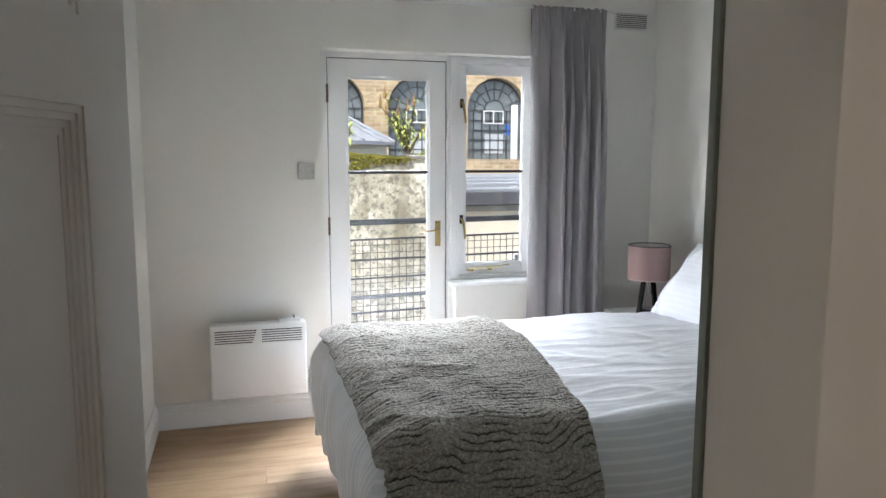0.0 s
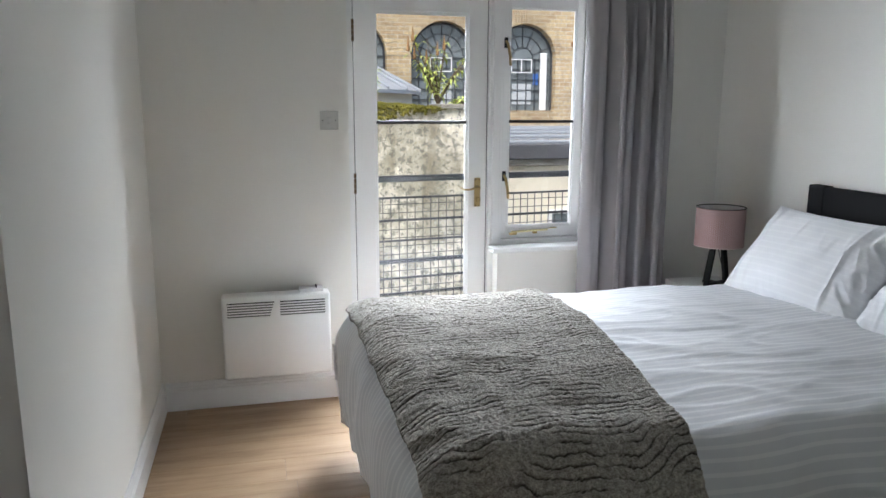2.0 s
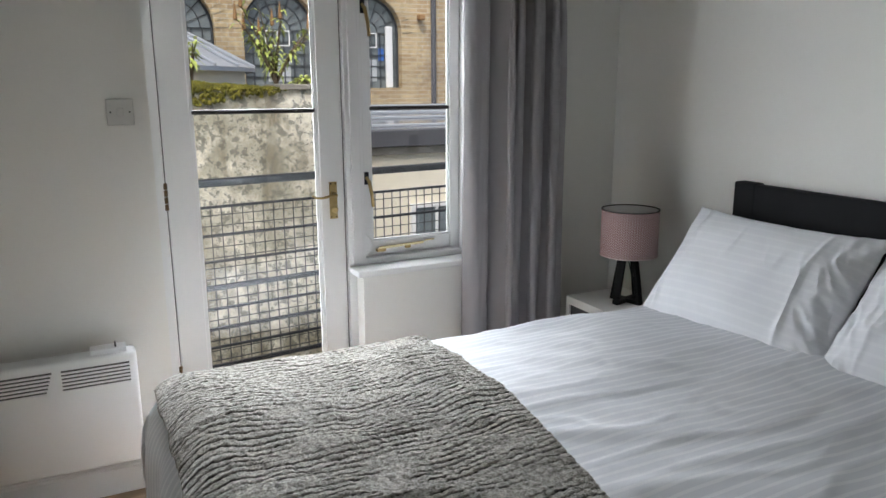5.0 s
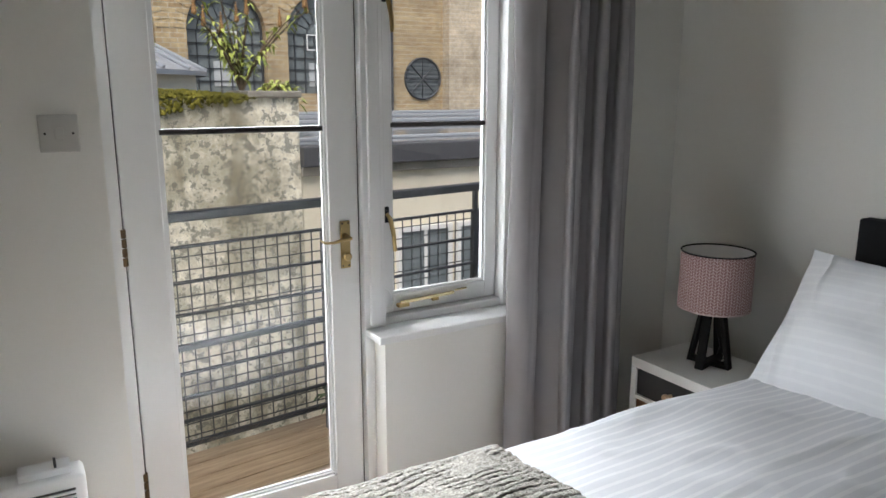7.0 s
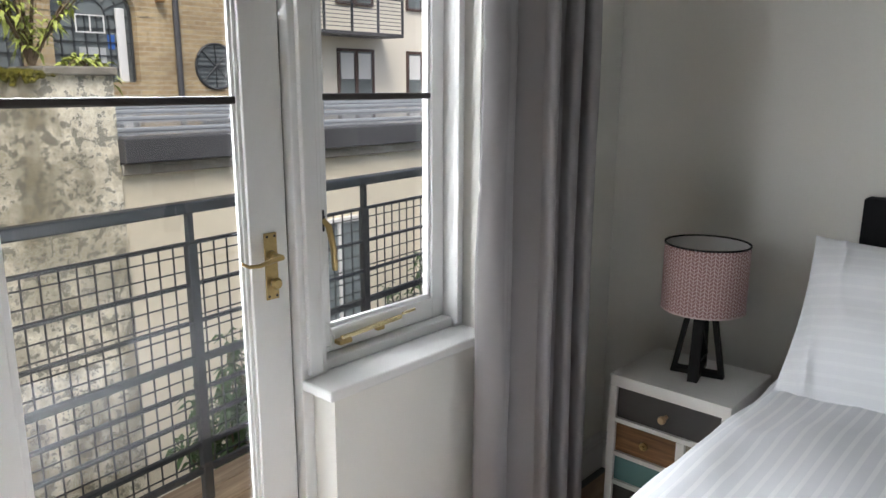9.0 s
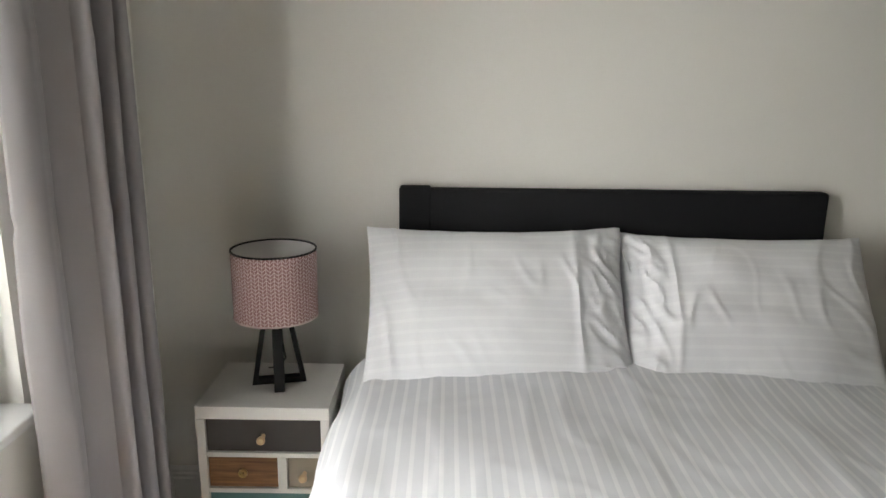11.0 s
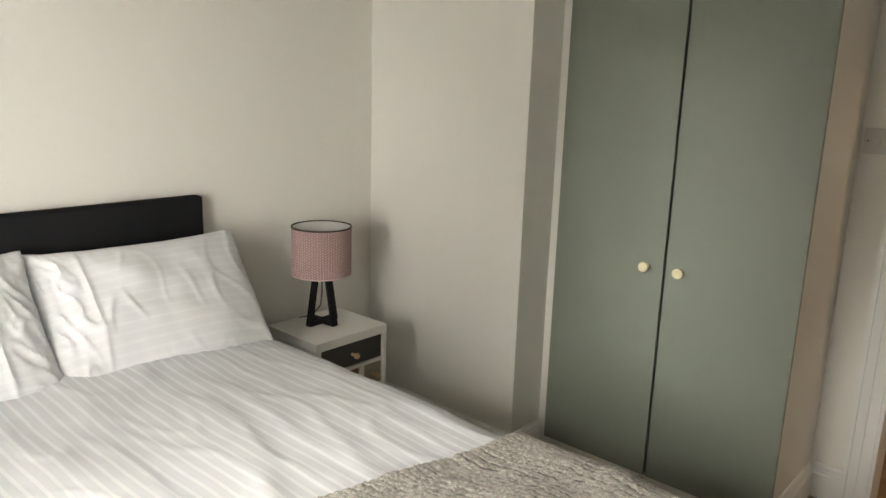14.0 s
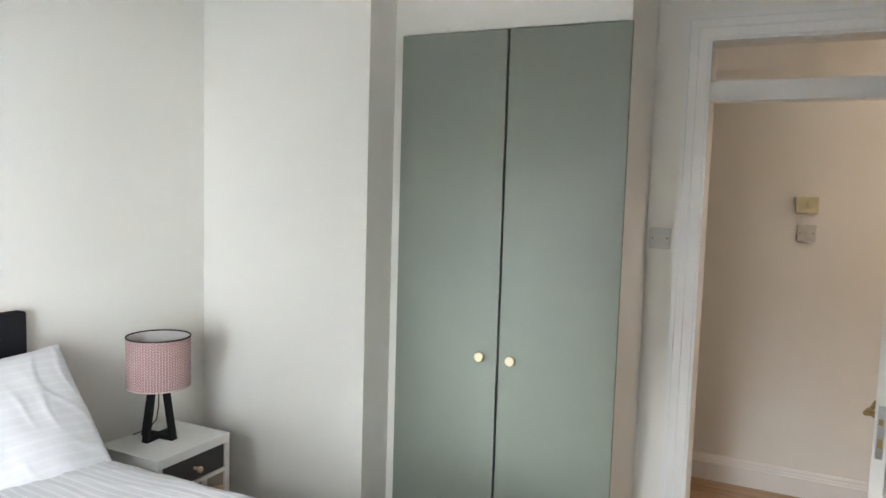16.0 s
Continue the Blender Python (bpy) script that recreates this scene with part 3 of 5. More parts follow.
wp.visible_shadow = False
part("glazing_bar", boxes((cx0 - 0.002, cx1 + 0.006, 0.006, 0.030, 0.612, 0.628), bevel=0.004), BARDARK, cas, "dark slim glazing bar")
for z in (1.015, 0.330):
    bm = boxes((-0.004, 0.030, -0.010, 0.0, z - 0.022, z + 0.03), (0.004, 0.020, -0.026, -0.010, z + 0.0, z + 0.02), bevel=0.002)
    f = part("fastener_block", bm, BLACKM, cas, "black iron window fastener with brass lever")
    bm = bmesh.new()
    tube(bm, [(0.012, -0.026, z + 0.012), (0.020, -0.036, z - 0.005), (0.030, -0.040, z - 0.06), (0.036, -0.036, z - 0.112)], [0.006, 0.008, 0.0075, 0.007], 8)
    part("fastener_lever", bm, BRASS, f, "", True)
bm = boxes((0.065, 0.275, -0.020, -0.010, 0.028, 0.040), bevel=0.003)
bmesh.ops.rotate(bm, verts=bm.verts[:], cent=(0.07, 0, 0.03), matrix=Matrix.Rotation(radians(-2), 3, "Y"))
s = part("casement_stay", bm, BRASSL, cas, "brass casement stay lying along the bottom rail")
part("stay_bracket", boxes((0.055, 0.095, -0.024, 0.0, 0.018, 0.030), (0.19, 0.215, -0.014, 0.0, 0.020, 0.032), bevel=0.002), BRASS, s)
bm = bmesh.new()
tube(bm, [(0.300 - 0.02, -0.014, 0.047), (0.315, -0.016, 0.050), (0.325, -0.016, 0.050)], 0.004, 8)
part("stay_knob", bm, BRASSL, s, "", True)
for dx, dz in ((-0.032, 0.093), (0.006, 0.115)):
    part("restrictor_plate", boxes((dx - 0.007, dx + 0.007, -0.007, 0.0, dz - 0.02, dz + 0.02), bevel=0.003), PLASTIC, cas, "white plastic cable restrictor")
bm = bmesh.new()
tube(bm, [(-0.030, -0.010, 0.078), (-0.026, -0.022, 0.050), (-0.005, -0.030, 0.030), (0.020, -0.030, 0.028), (0.038, -0.024, 0.045), (0.030, -0.014, 0.075), (0.008, -0.010, 0.098)], 0.0025, 8)
part("restrictor_cable", bm, CABLEW, cas, "", True)


# ---- wall fittings ----
def switch(name, at, turn, label, tint=SWITCHP, w=0.086, h=0.088):
    ob = thing(name, at, label, "light switch", turn=turn)
    part("plate", boxes((-w / 2, w / 2, -0.009, 0, -h / 2, h / 2), bevel=0.0025), tint, ob)
    part("rocker", boxes((-0.010, 0.010, -0.0125, -0.008, -0.014, 0.014), bevel=0.0015), tint, ob)
    for x in (-0.03, 0.03):
        part("screw", lathe(bmesh.new(), [(0, -0.0098), (0.0028, -0.0096), (0.003, -0.008)], 10, (x, 0, 0), "Y"), BLACKM, ob)
    return ob


switch("light_switch", (0.390, YN, 1.382), 0, "white square wall switch beside the balcony door")
switch("light_switch", (0.667, YD, 1.376), 180, "white square light switch beside the bedroom doorway")
switch("light_switch", (0.123, YH, 1.378), 180, "white blank switch plate on the hallway wall")
th = thing("thermostat", (0.129, YH, 1.520), "aged cream plastic thermostat on the hallway wall", "thermostat", turn=180)
part("housing", boxes((-0.053, 0.053, -0.026, 0, -0.042, 0.042), bevel=0.004), CREAMP, th)
part("dial", lathe(bmesh.new(), [(0, -0.031), (0.017, -0.030), (0.018, -0.026)], 20, (0.018, 0, 0.006), "Y"), CREAMP, th, "", True)
sp = thing("fused_spur", (0.398, YN, 0.235), "white fused spur plate beside the heater", "socket")
part("plate", boxes((-0.02, 0.043, -0.012, 0, -0.043, 0.043), bevel=0.003), PLASTIC, sp)
part("fuse_holder", boxes((0.0, 0.02, -0.015, -0.011, -0.012, 0.012), bevel=0.001), PLASTIC, sp)
vent = thing("wall_vent", (2.360, YN + 0.045, 2.276), "white slatted air vent high on the wall", "vent")
part("frame", boxes((-0.113, 0.113, -0.012, 0, 0.045, 0.054), (-0.113, 0.113, -0.012, 0, -0.054, -0.045), (-0.113, -0.104, -0.012, 0, -0.045, 0.045), (0.104, 0.113, -0.012, 0, -0.045, 0.045), bevel=0.002), PLASTIC, vent)
part("backing", boxes((-0.104, 0.104, -0.003, 0, -0.045, 0.045)), SHADOWGREY, vent)
for k in range(8):
    bm = boxes((-0.104, 0.104, -0.011, -0.004, -0.043 + k * 0.0115, -0.038 + k * 0.0115))
    part("slat", bm, PLASTIC, vent)

heater = thing("panel_heater", (-0.137, 3.965, 0.183), "white electric panel heater mounted under the wall switch", "heater")
HWID, HHEI, hy0 = 0.497, 0.400, -0.098
part("casing", boxes((0, HWID, hy0, -0.01, 0, HHEI), bevel=0.012, seg=3), HEATW, heater, "", True)
for x in (0.07, 0.35):
    part("wall_bracket", boxes((x, x + 0.05, -0.012, 0.040, 0.06, 0.32)), STEEL, heater)
for x0, x1 in ((0.024, 0.236), (0.264, 0.472)):
    for k in range(6):
        z = HHEI - 0.030 - k * 0.0125
        # Dark strips on the casing stand in for shade between the louvres.
        part("grille_shade_strip", boxes((x0, x1 - (0.004 * k if x0 < 0.1 else 0), hy0 - 0.0008, hy0 + 0.002, z - 0.006, z)), SHADOWGREY, heater)
        part("louvre", boxes((x0, x1 - (0.004 * k if x0 < 0.1 else 0), hy0 - 0.004, hy0 + 0.001, z - 0.0125, z - 0.006), bevel=0.001), HEATW, heater)
part("control_box", boxes((0.355, 0.468, -0.075, -0.02, HHEI - 0.004, HHEI + 0.017), bevel=0.003), HEATW, heater)
part("control_knob", boxes((0.432, 0.438, -0.070, -0.03, HHEI + 0.017, HHEI + 0.027), bevel=0.001), SHADOWGREY, heater)
part("foot_bracket", boxes((HWID, HWID + 0.004, -0.05, 0.04, 0.02, 0.07)), STEEL, heater)

# curtain on its track
track = thing("curtain_track", (0.85, 3.985, 2.300), "slim white curtain track above the window", "curtain track")
part("rail", boxes((0, 1.36, -0.012, 0.006, 0, 0.016), bevel=0.002), PLASTIC, track)
for x in (0.06, 0.68, 1.30):
    part("bracket", boxes((x - 0.012, x + 0.012, 0.006, 0.034, 0.0, 0.02)), PLASTIC, track)


# width of each fold, how far it stands out, how flat it is, and where down the cloth it fades
FOLDS = ((0.125, 0.050, 5.0, 0.0), (0.092, 0.112, 2.4, 0.0), (0.050, 0.080, 2.0, 0.35), (0.066, 0.100, 2.4, 0.0), (0.040, 0.065, 2.0, 0.6), (0.060, 0.088, 2.4, 0.0), (0.046, 0.055, 2.2, 0.0))


def curtain_mesh(x0, x1, y, z0, z1, seed):
    n, rows = 240, 90
    edges = [0.0]
    for w, *_ in FOLDS:
        edges.append(edges[-1] + w)
    bm = bmesh.new()
    grid = []
    for j in range(rows + 1):
        v = j / rows
        z = z1 - v * (z1 - z0)
        head = max(0.0, 1 - v * 9)
        row = []
        for i in range(n + 1):
            u = i / n
            drift = 0.016 * noise.noise((u * 2.4, v * 1.6, seed)) * min(1, v * 3)
            s = min(max((u + drift) * edges[-1], 0.0), edges[-1] - 1e-6)
            k = max(q for q in range(len(FOLDS)) if edges[q] <= s)
            w, amp, flat, fade = FOLDS[k]
            f = (s - edges[k]) / w
            amp *= 0.30 + 0.70 * min(1, v * 4) + 0.12 * v
            if fade:
                amp *= max(0.25, 1 - fade * 1.5 * v)
            d = amp * (1 - abs(2 * f - 1) ** flat)
            d += 0.010 * noise.noise((u * 6, v * 3.5, seed + 2)) * min(1, v * 3) + 0.003 * noise.noise((u * 20, v * 9, seed + 5))
            for zc in (1.12, 1.47):                     # fold lines left from the packing
                d += 0.006 * math.exp(-((z - zc - 0.01 * math.sin(u * 9)) / 0.006) ** 2) * (1 if k == 0 else 0.25)
            pleat = head * (0.012 * math.sin(u * 2 * math.pi * 11) + 0.006 * math.sin(u * 2 * math.pi * 23))
            lean = 0.030 * math.sin(f * 2 * math.pi) * (1 if k else 0.2) * min(1, v * 3)
            x = x0 + (x1 - x0) * u + lean + 0.012 * v * (u - 0.4)
            row.append(bm.verts.new((x, y - d + pleat, z + 0.006 * head * math.sin(u * 2 * math.pi * 11))))
        grid.append(row)
    for a, b in zip(grid, grid[1:]):
        for i in range(n):
            bm.faces.new((a[i], a[i + 1], b[i + 1], b[i]))
    return bm


curtain = thing("curtain", (1.905, 3.975, 0.03), "grey blackout curtain drawn aside in deep folds", "curtain")
co = part("cloth", curtain_mesh(-0.232, 0.240, 0.0, 0.0, 2.285, 3), CURT, curtain, "", True)
sol = co.modifiers.new("thickness", "SOLIDIFY")
sol.thickness = 0.003
part("heading_tape", boxes((-0.215, 0.225, -0.004, 0.008, 2.222, 2.270), bevel=0.006), CURT, curtain)
for k in range(9):
    part("hook", tube(bmesh.new(), [(-0.19 + k * 0.052, 0.02, 2.248), (-0.19 + k * 0.052, 0.035, 2.258), (-0.19 + k * 0.052, 0.042, 2.262)], 0.003, 6), PLASTIC, curtain)

# ---- wardrobe doors ----
wardrobe = thing("wardrobe", (0.715, 0.917, 0), "built-in wardrobe with two sage green doors and round cream knobs", "wardrobe")
for x0, x1, kx in ((0.0, 0.4578, 0.403), (0.4675, 0.923, 0.533)):
    d = part("wardrobe_door", boxes((x0, x1, 0.001, 0.019, 0.082, 2.164), bevel=0.0015), GREEN, wardrobe)
    k = lathe(bmesh.new(), [(0.011, 0.022), (0.009, 0.026), (0.008, 0.034), (0.012, 0.038), (0.0185, 0.041), (0.020, 0.046), (0.0185, 0.051), (0.013, 0.0525), (0.012, 0.0515), (0, 0.0515)], 28, (kx, -0.003, 0.898), "Y")
    part("knob", k, CREAMK, d, "round cream and brass knob", True)
part("carcass", boxes((0.036, 0.914, -0.44, -0.008, 0.085, 2.150)), SHADOWGREY, wardrobe)

# ---- bed ----
bed = thing("bed", (1.43, 2.62, 0), "double divan bed with a black fabric headboard", "bed")
part("base", boxes((-0.95, 0.97, -0.675, 0.655, 0.05, 0.34), bevel=0.02), BLACKF, bed)
part("mattress", boxes((-0.96, 0.97, -0.68, 0.66, 0.34, 0.56), bevel=0.04, seg=4), PILLOWM, bed, "", True)
hb = part("headboard", boxes((1.048, 1.098, -0.630, 0.655, 0.30, 1.102), bevel=0.010, seg=3), BLACKF, bed, "black upholstered headboard", True)
part("headboard_wrap", boxes((1.044, 1.100, 0.563, 0.659, 0.85, 1.107), bevel=0.008, seg=3), BLACKF, hb, "folded fabric end of the headboard", True)
for y in (-0.45, 0.38):
    part("headboard_strut", boxes((1.055, 1.085, y, y + 0.07, 0.0, 0.32)), BLACKW, bed)
for x, y in ((-0.85, -0.58), (-0.85, 0.56), (0.85, -0.58), (0.85, 0.56)):
    part("castor", lathe(bmesh.new(), [(0.0, 0), (0.02, 0), (0.025, 0.05), (0, 0.05)], 14, (x, y, 0)), BLACKM, bed)

BX0, BX1, BY0, BY1, BTOP = 0.365, 2.32, 1.84, 3.41, 0.628   # where the duvet hangs down


def over_edge(d, r):
    """Goes d past an edge: how far out and how far down the cloth lies."""
    if d <= 0:
        return 0.0, 0.0
    a = min(d / r, math.pi / 2)
    out, down = r * math.sin(a), r * (1 - math.cos(a))
    return out, down + max(0, d - r * math.pi / 2)


RF, RS, RN = 0.12, 0.17, 0.10   # how round the foot, south and north edges are


def bed_point(sx, sy, lift=0.0):
    """A place on the cloth over the bed; sx and sy run over the edges as the cloth does."""
    dx, dy0, dy1 = max(BX0 + RF - sx, 0), max(BY0 + RS - sy, 0), max(sy - (BY1 - RN), 0)
    ox, hx = over_edge(dx, RF)
    oy, hy = over_edge(dy0, RS) if dy0 > 0 else over_edge(dy1, RN)
    x = sx if dx == 0 else BX0 + RF - ox
    y = sy if dy0 == dy1 == 0 else (BY0 + RS - oy if dy0 > 0 else BY1 - RN + oy)
    down = max(hx, hy) + 0.25 * min(hx, hy)
    hang = min(1, down / 0.25)
    v = max(0, min(1, (sy - BY0) / (BY1 - BY0)))
    puff = 0.030 * math.sin(v * math.pi) ** 0.6 + 0.018 * v
    w = 0.013 * noise.fractal((sx * 2.0, sy * 2.2, 1.0), 1.0, 2.0, 3)
    run = noise.noise((sx * 1.2 + 0.6 * sy, sy * 4.0 + 2.2 * sx, 9.0))
    gate = max(0, noise.noise((sx * 1.7, sy * 1.7, 21.0)) + 0.12)
    crease = 0.011 * gate * math.exp(-(run * 4.5) ** 2) + 0.003 * noise.noise((sx * 5, sy * 14, 5.0)) + 0.004 * noise.noise((sx * 3.5 + 4, sy * 3.0, 15.0)) + 0.0035 * math.exp(-(noise.noise((sx * 3.0 + 2 * sy, sy * 9.0 - 1.5 * sx, 41.0)) * 9) ** 2)
    z = BTOP + puff * (1 - hang) + (w + crease) * (1 - 0.7 * hang) - down + lift
    fold = hang * (0.016 * math.sin(sx * 17 + 2 * noise.noise((sx * 2, 0, 0))) if hy > hx else 0.013 * math.sin(sy * 24 + 3.5 * noise.noise((sy * 2, 3, sx))) + 0.012 * noise.noise((sy * 9, sx * 5, 2)))
    bulge = 0.030 * math.sin(min(1, down / 0.45) * math.pi)
    if hx > hy:
        x -= fold + bulge + lift * hang
    elif hy > 0:
        y += (fold + bulge + lift * hang) * (-1 if dy0 > 0 else 1)
    return Vector((x, y, max(z, 0.05)))


def cloth_grid(sx0, sx1, nx, sy0, sy1, ny, point):
    bm = bmesh.new()
    uv = bm.loops.layers.uv.new("UVMap")
    vs = [[bm.verts.new(point(sx0 + (sx1 - sx0) * i / nx, sy0 + (sy1 - sy0) * j / ny)) for j in range(ny + 1)] for i in range(nx + 1)]
    for i in range(nx):
        for j in range(ny):
            f = bm.faces.new((vs[i][j], vs[i + 1][j], vs[i + 1][j + 1], vs[i][j + 1]))
            for l, (a, b) in zip(f.loops, ((i, j), (i + 1, j), (i + 1, j + 1), (i, j + 1))):
                l[uv].uv = (sx0 + (sx1 - sx0) * a / nx, sy0 + (sy1 - sy0) * b / ny)
    return bm


duvet = tagged(part("duvet", cloth_grid(BX0 - 0.36, 2.30, 210, BY0 - 0.38, BY1 + 0.36, 190, lambda a, b: bed_point(a, b)), LINEN, None, "", True),
               "white satin-striped cotton duvet spread over the bed", "duvet")
so = duvet.modifiers.new("thickness", "SOLIDIFY")
so.thickness, so.offset = 0.012, -1.0

# How strongly each point of the throw is darkened as shade in a groove.
GROOVE_SHADE = {}


def throw_point(a, b):
    slant = 0.14 * max(0.0, min(1.0, (2.75 - b) / 0.9)) * (a - 0.375) / 0.8
    warp = 1.7 * noise.noise((a * 3.0, b * 2.0, 2.0)) + 0.55 * noise.noise((a * 8, b * 5, 7.0)) + 0.16 * noise.noise((a * 22, b * 18, 17.0))
    ph = b / 0.022 + warp * 1.5 + 0.6 * math.sin(a * 9 + b * 3)
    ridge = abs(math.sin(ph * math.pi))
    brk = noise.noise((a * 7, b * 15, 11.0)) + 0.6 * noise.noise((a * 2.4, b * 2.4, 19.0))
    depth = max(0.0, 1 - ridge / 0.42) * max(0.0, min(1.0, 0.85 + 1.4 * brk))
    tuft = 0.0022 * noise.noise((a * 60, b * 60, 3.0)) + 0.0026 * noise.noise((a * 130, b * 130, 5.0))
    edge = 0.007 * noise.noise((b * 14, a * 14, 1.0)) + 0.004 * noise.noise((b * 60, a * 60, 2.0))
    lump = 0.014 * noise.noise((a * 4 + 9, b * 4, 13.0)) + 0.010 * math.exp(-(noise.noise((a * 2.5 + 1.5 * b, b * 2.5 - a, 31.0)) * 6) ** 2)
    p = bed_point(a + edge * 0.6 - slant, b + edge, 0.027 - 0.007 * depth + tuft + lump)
    GROOVE_SHADE[(round(a, 5), round(b, 5))] = depth
    return p


TX0, TX1, TY0, TY1, TNX, TNY = 0.375, 1.175, BY0 - 0.34, BY1 + 0.02, 200, 560
bm = cloth_grid(TX0, TX1, TNX, TY0, TY1, TNY, throw_point)
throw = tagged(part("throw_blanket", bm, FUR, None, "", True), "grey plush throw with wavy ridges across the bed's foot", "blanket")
att = throw.data.attributes.new("groove_shade", "FLOAT", "POINT")
att.data.foreach_set("value", [GROOVE_SHADE[(round(TX0 + (TX1 - TX0) * i / TNX, 5), round(TY0 + (TY1 - TY0) * j / TNY, 5))] for i in range(TNX + 1) for j in range(TNY + 1)])
so = throw.modifiers.new("thickness", "SOLIDIFY")
so.thickness, so.offset = 0.016, -1.0


def pillow_mesh(w, h, t, seed, end=1):
    n, m = 110, 60
    bm = bmesh.new()
    uv = bm.loops.layers.uv.new("UVMap")
    sides = []
    for side in (1, -1):
        g = []
        for i in range(n + 1):
            row = []
            for j in range(m + 1):
                u, v = i / n * 2 - 1, j / m * 2 - 1
                full = max(0, (1 - abs(u) ** 2.6)) ** 0.55 * max(0, (1 - abs(v) ** 2.4)) ** 0.6
                pinch = 1 - 0.05 * (1 - abs(u) ** 2) * abs(v) ** 3
                px = u * w / 2 * (1 - 0.045 * (1 - v * v))
                py = v * h / 2 * pinch * (1 - 0.03 * (1 - u * u))
                crease = max(0, 1 - 7 * abs(noise.noise((u * 3.2 + v * 0.8 + seed, v * 1.1 - u * 0.5, 4.0 + side)))) * max(0, 0.2 + noise.noise((u * 1.5 + seed, v * 1.5, 8.0)))
                wr = 0.012 * noise.fractal((u * 1.7 + seed, v * 1.5, side * 2.0), 1.0, 2.0, 2) + 0.020 * crease * (0.4 + abs(u))
                flap = u * end - 0.60                  # buttoned end of the case, past its seam
                seam = 0.006 * math.exp(-(flap / 0.025) ** 2) if side > 0 else 0
                crumple = max(0, min(1, flap * 5)) * (0.011 * noise.noise((u * 9 + seed, v * 3.5, 6.0)) + 0.009 * max(0, 1 - 6 * abs(noise.noise((u * 7 + 2 * v, v * 2.6 + seed, 12.0)))))
                row.append(bm.verts.new((px, py, side * (t / 2 * full + 0.003) + (wr + seam + crumple) * (0.4 + full))))
            g.append(row)
        sides.append(g)
        for i in range(n):
            for j in range(m):
                q = ((i, j), (i + 1, j), (i + 1, j + 1), (i, j + 1))
                f = bm.faces.new([g[a][b] for a, b in q])
                for l, (a, b) in zip(f.loops, q):
                    l[uv].uv = (a / n * w, b / m * h)
    rim = lambda g: [g[i][0] for i in range(n)] + [g[n][j] for j in range(m)] + [g[i][m] for i in range(n, 0, -1)] + [g[0][j] for j in range(m, 0, -1)]
    a, b = rim(sides[0]), rim(sides[1])
    for i in range(len(a)):
        j = (i + 1) % len(a)
        bm.faces.new((a[i], a[j], b[j], b[i]))
    return bm


def pillow(at, lean, turn, w, seed, end, label):
    ob = tagged(part("pillow", pillow_mesh(w, 0.50, 0.19, seed, end), PILLOWM, None, "", True), label, "pillow", "pillows against the headboard")
    ob.matrix_world = pose(*at) @ pose(0, 0, 0, 0, 0, turn) @ pose(0, 0, 0, 0, -lean, 0) @ pose(0, 0, 0, 0, 0, 90)
    return ob


pillow((2.275, 2.99, 0.800), 52, 2, 0.75, 1.0, -1, "white striped cotton pillow leaning on the headboard by the window")
pillow((2.285, 2.285, 0.785), 51, -3, 0.72, 5.0, 1, "white striped cotton pillow leaning on the headboard, turned slightly")


# ---- bedside tables and lamps ----
def nightstand(at, label):
    ob = thing("nightstand", at, label, "nightstand", "bedside tables")
    D, W, H = 0.307, 0.360, 0.570
    part("top", boxes((0, D, 0, W, H - 0.036, H), bevel=0.002), NSW, ob)
    part("side_panel", boxes((0, D, 0, 0.024, 0, H - 0.036), bevel=0.0015), NSW, ob)
    part("side_panel", boxes((0, D, W - 0.024, W, 0, H - 0.036), bevel=0.0015), NSW, ob)
    part("back_panel", boxes((D - 0.008, D, 0.024, W - 0.024, 0.03, H - 0.036)), NSW, ob)
    rows = ((0.436, 0.534), (0.328, 0.420), (0.234, 0.314), (0.140, 0.220), (0.046, 0.126))
    for z0, _ in rows:
        part("divider", boxes((0.001, D - 0.01, 0.024, W - 0.024, z0 - 0.014, z0 - 0.001)), NSW, ob)
    for k, y in ((1, 0.132), (3, 0.21)):
        part("divider", boxes((0.001, D - 0.01, y - 0.012, y + 0.012, rows[k][0] - 0.001, rows[k][1] + 0.001)), NSW, ob)

    def drawer(y0, y1, z0, z1, mat, knob, label):
        d = part("drawer", boxes((0.006, D - 0.02, y0 + 0.002, y1 - 0.002, z0 + 0.002, z1 - 0.002), bevel=0.0015), mat, ob, label)
        c = ((y0 + y1) / 2, (z0 + z1) / 2)
        if knob == "ring":
            part("pull", lathe(bmesh.new(), [(0.011, 0.006), (0.013, 0.003), (0.012, -0.004), (0.008, -0.004), (0.007, 0.001), (0.004, 0.0), (0.004, -0.010), (0, -0.011)], 20, (0, *c), "X"), BRASS, d, "dark ring pull", True)
        else:
            part("knob", lathe(bmesh.new(), [(0.006, 0.006), (0.006, -0.012), (0.010, -0.016), (0.012, -0.024), (0.009, -0.031), (0, -0.033)], 20, (0, *c), "X"), PALEW, d, "pale turned wood knob", True)

    drawer(0.024, W - 0.024, *rows[0], DGREY, "knob", "charcoal painted drawer front")
    drawer(0.144, W - 0.024, *rows[1], BROWNW, "ring", "brown striped wood drawer front")
    drawer(0.024, 0.120, *rows[1], TAUPE, "knob", "taupe painted drawer front")
    drawer(0.024, W - 0.024, *rows[2], TEAL, "knob", "teal painted drawer front")
    drawer(0.024, 0.198, *rows[3], BROWNW, "ring", "brown wood drawer front")
    drawer(0.222, W - 0.024, *rows[3], DGREY, "knob", "charcoal painted drawer front")
    drawer(0.024, W - 0.024, *rows[4], TAUPE, "knob", "taupe painted drawer front")
    return ob


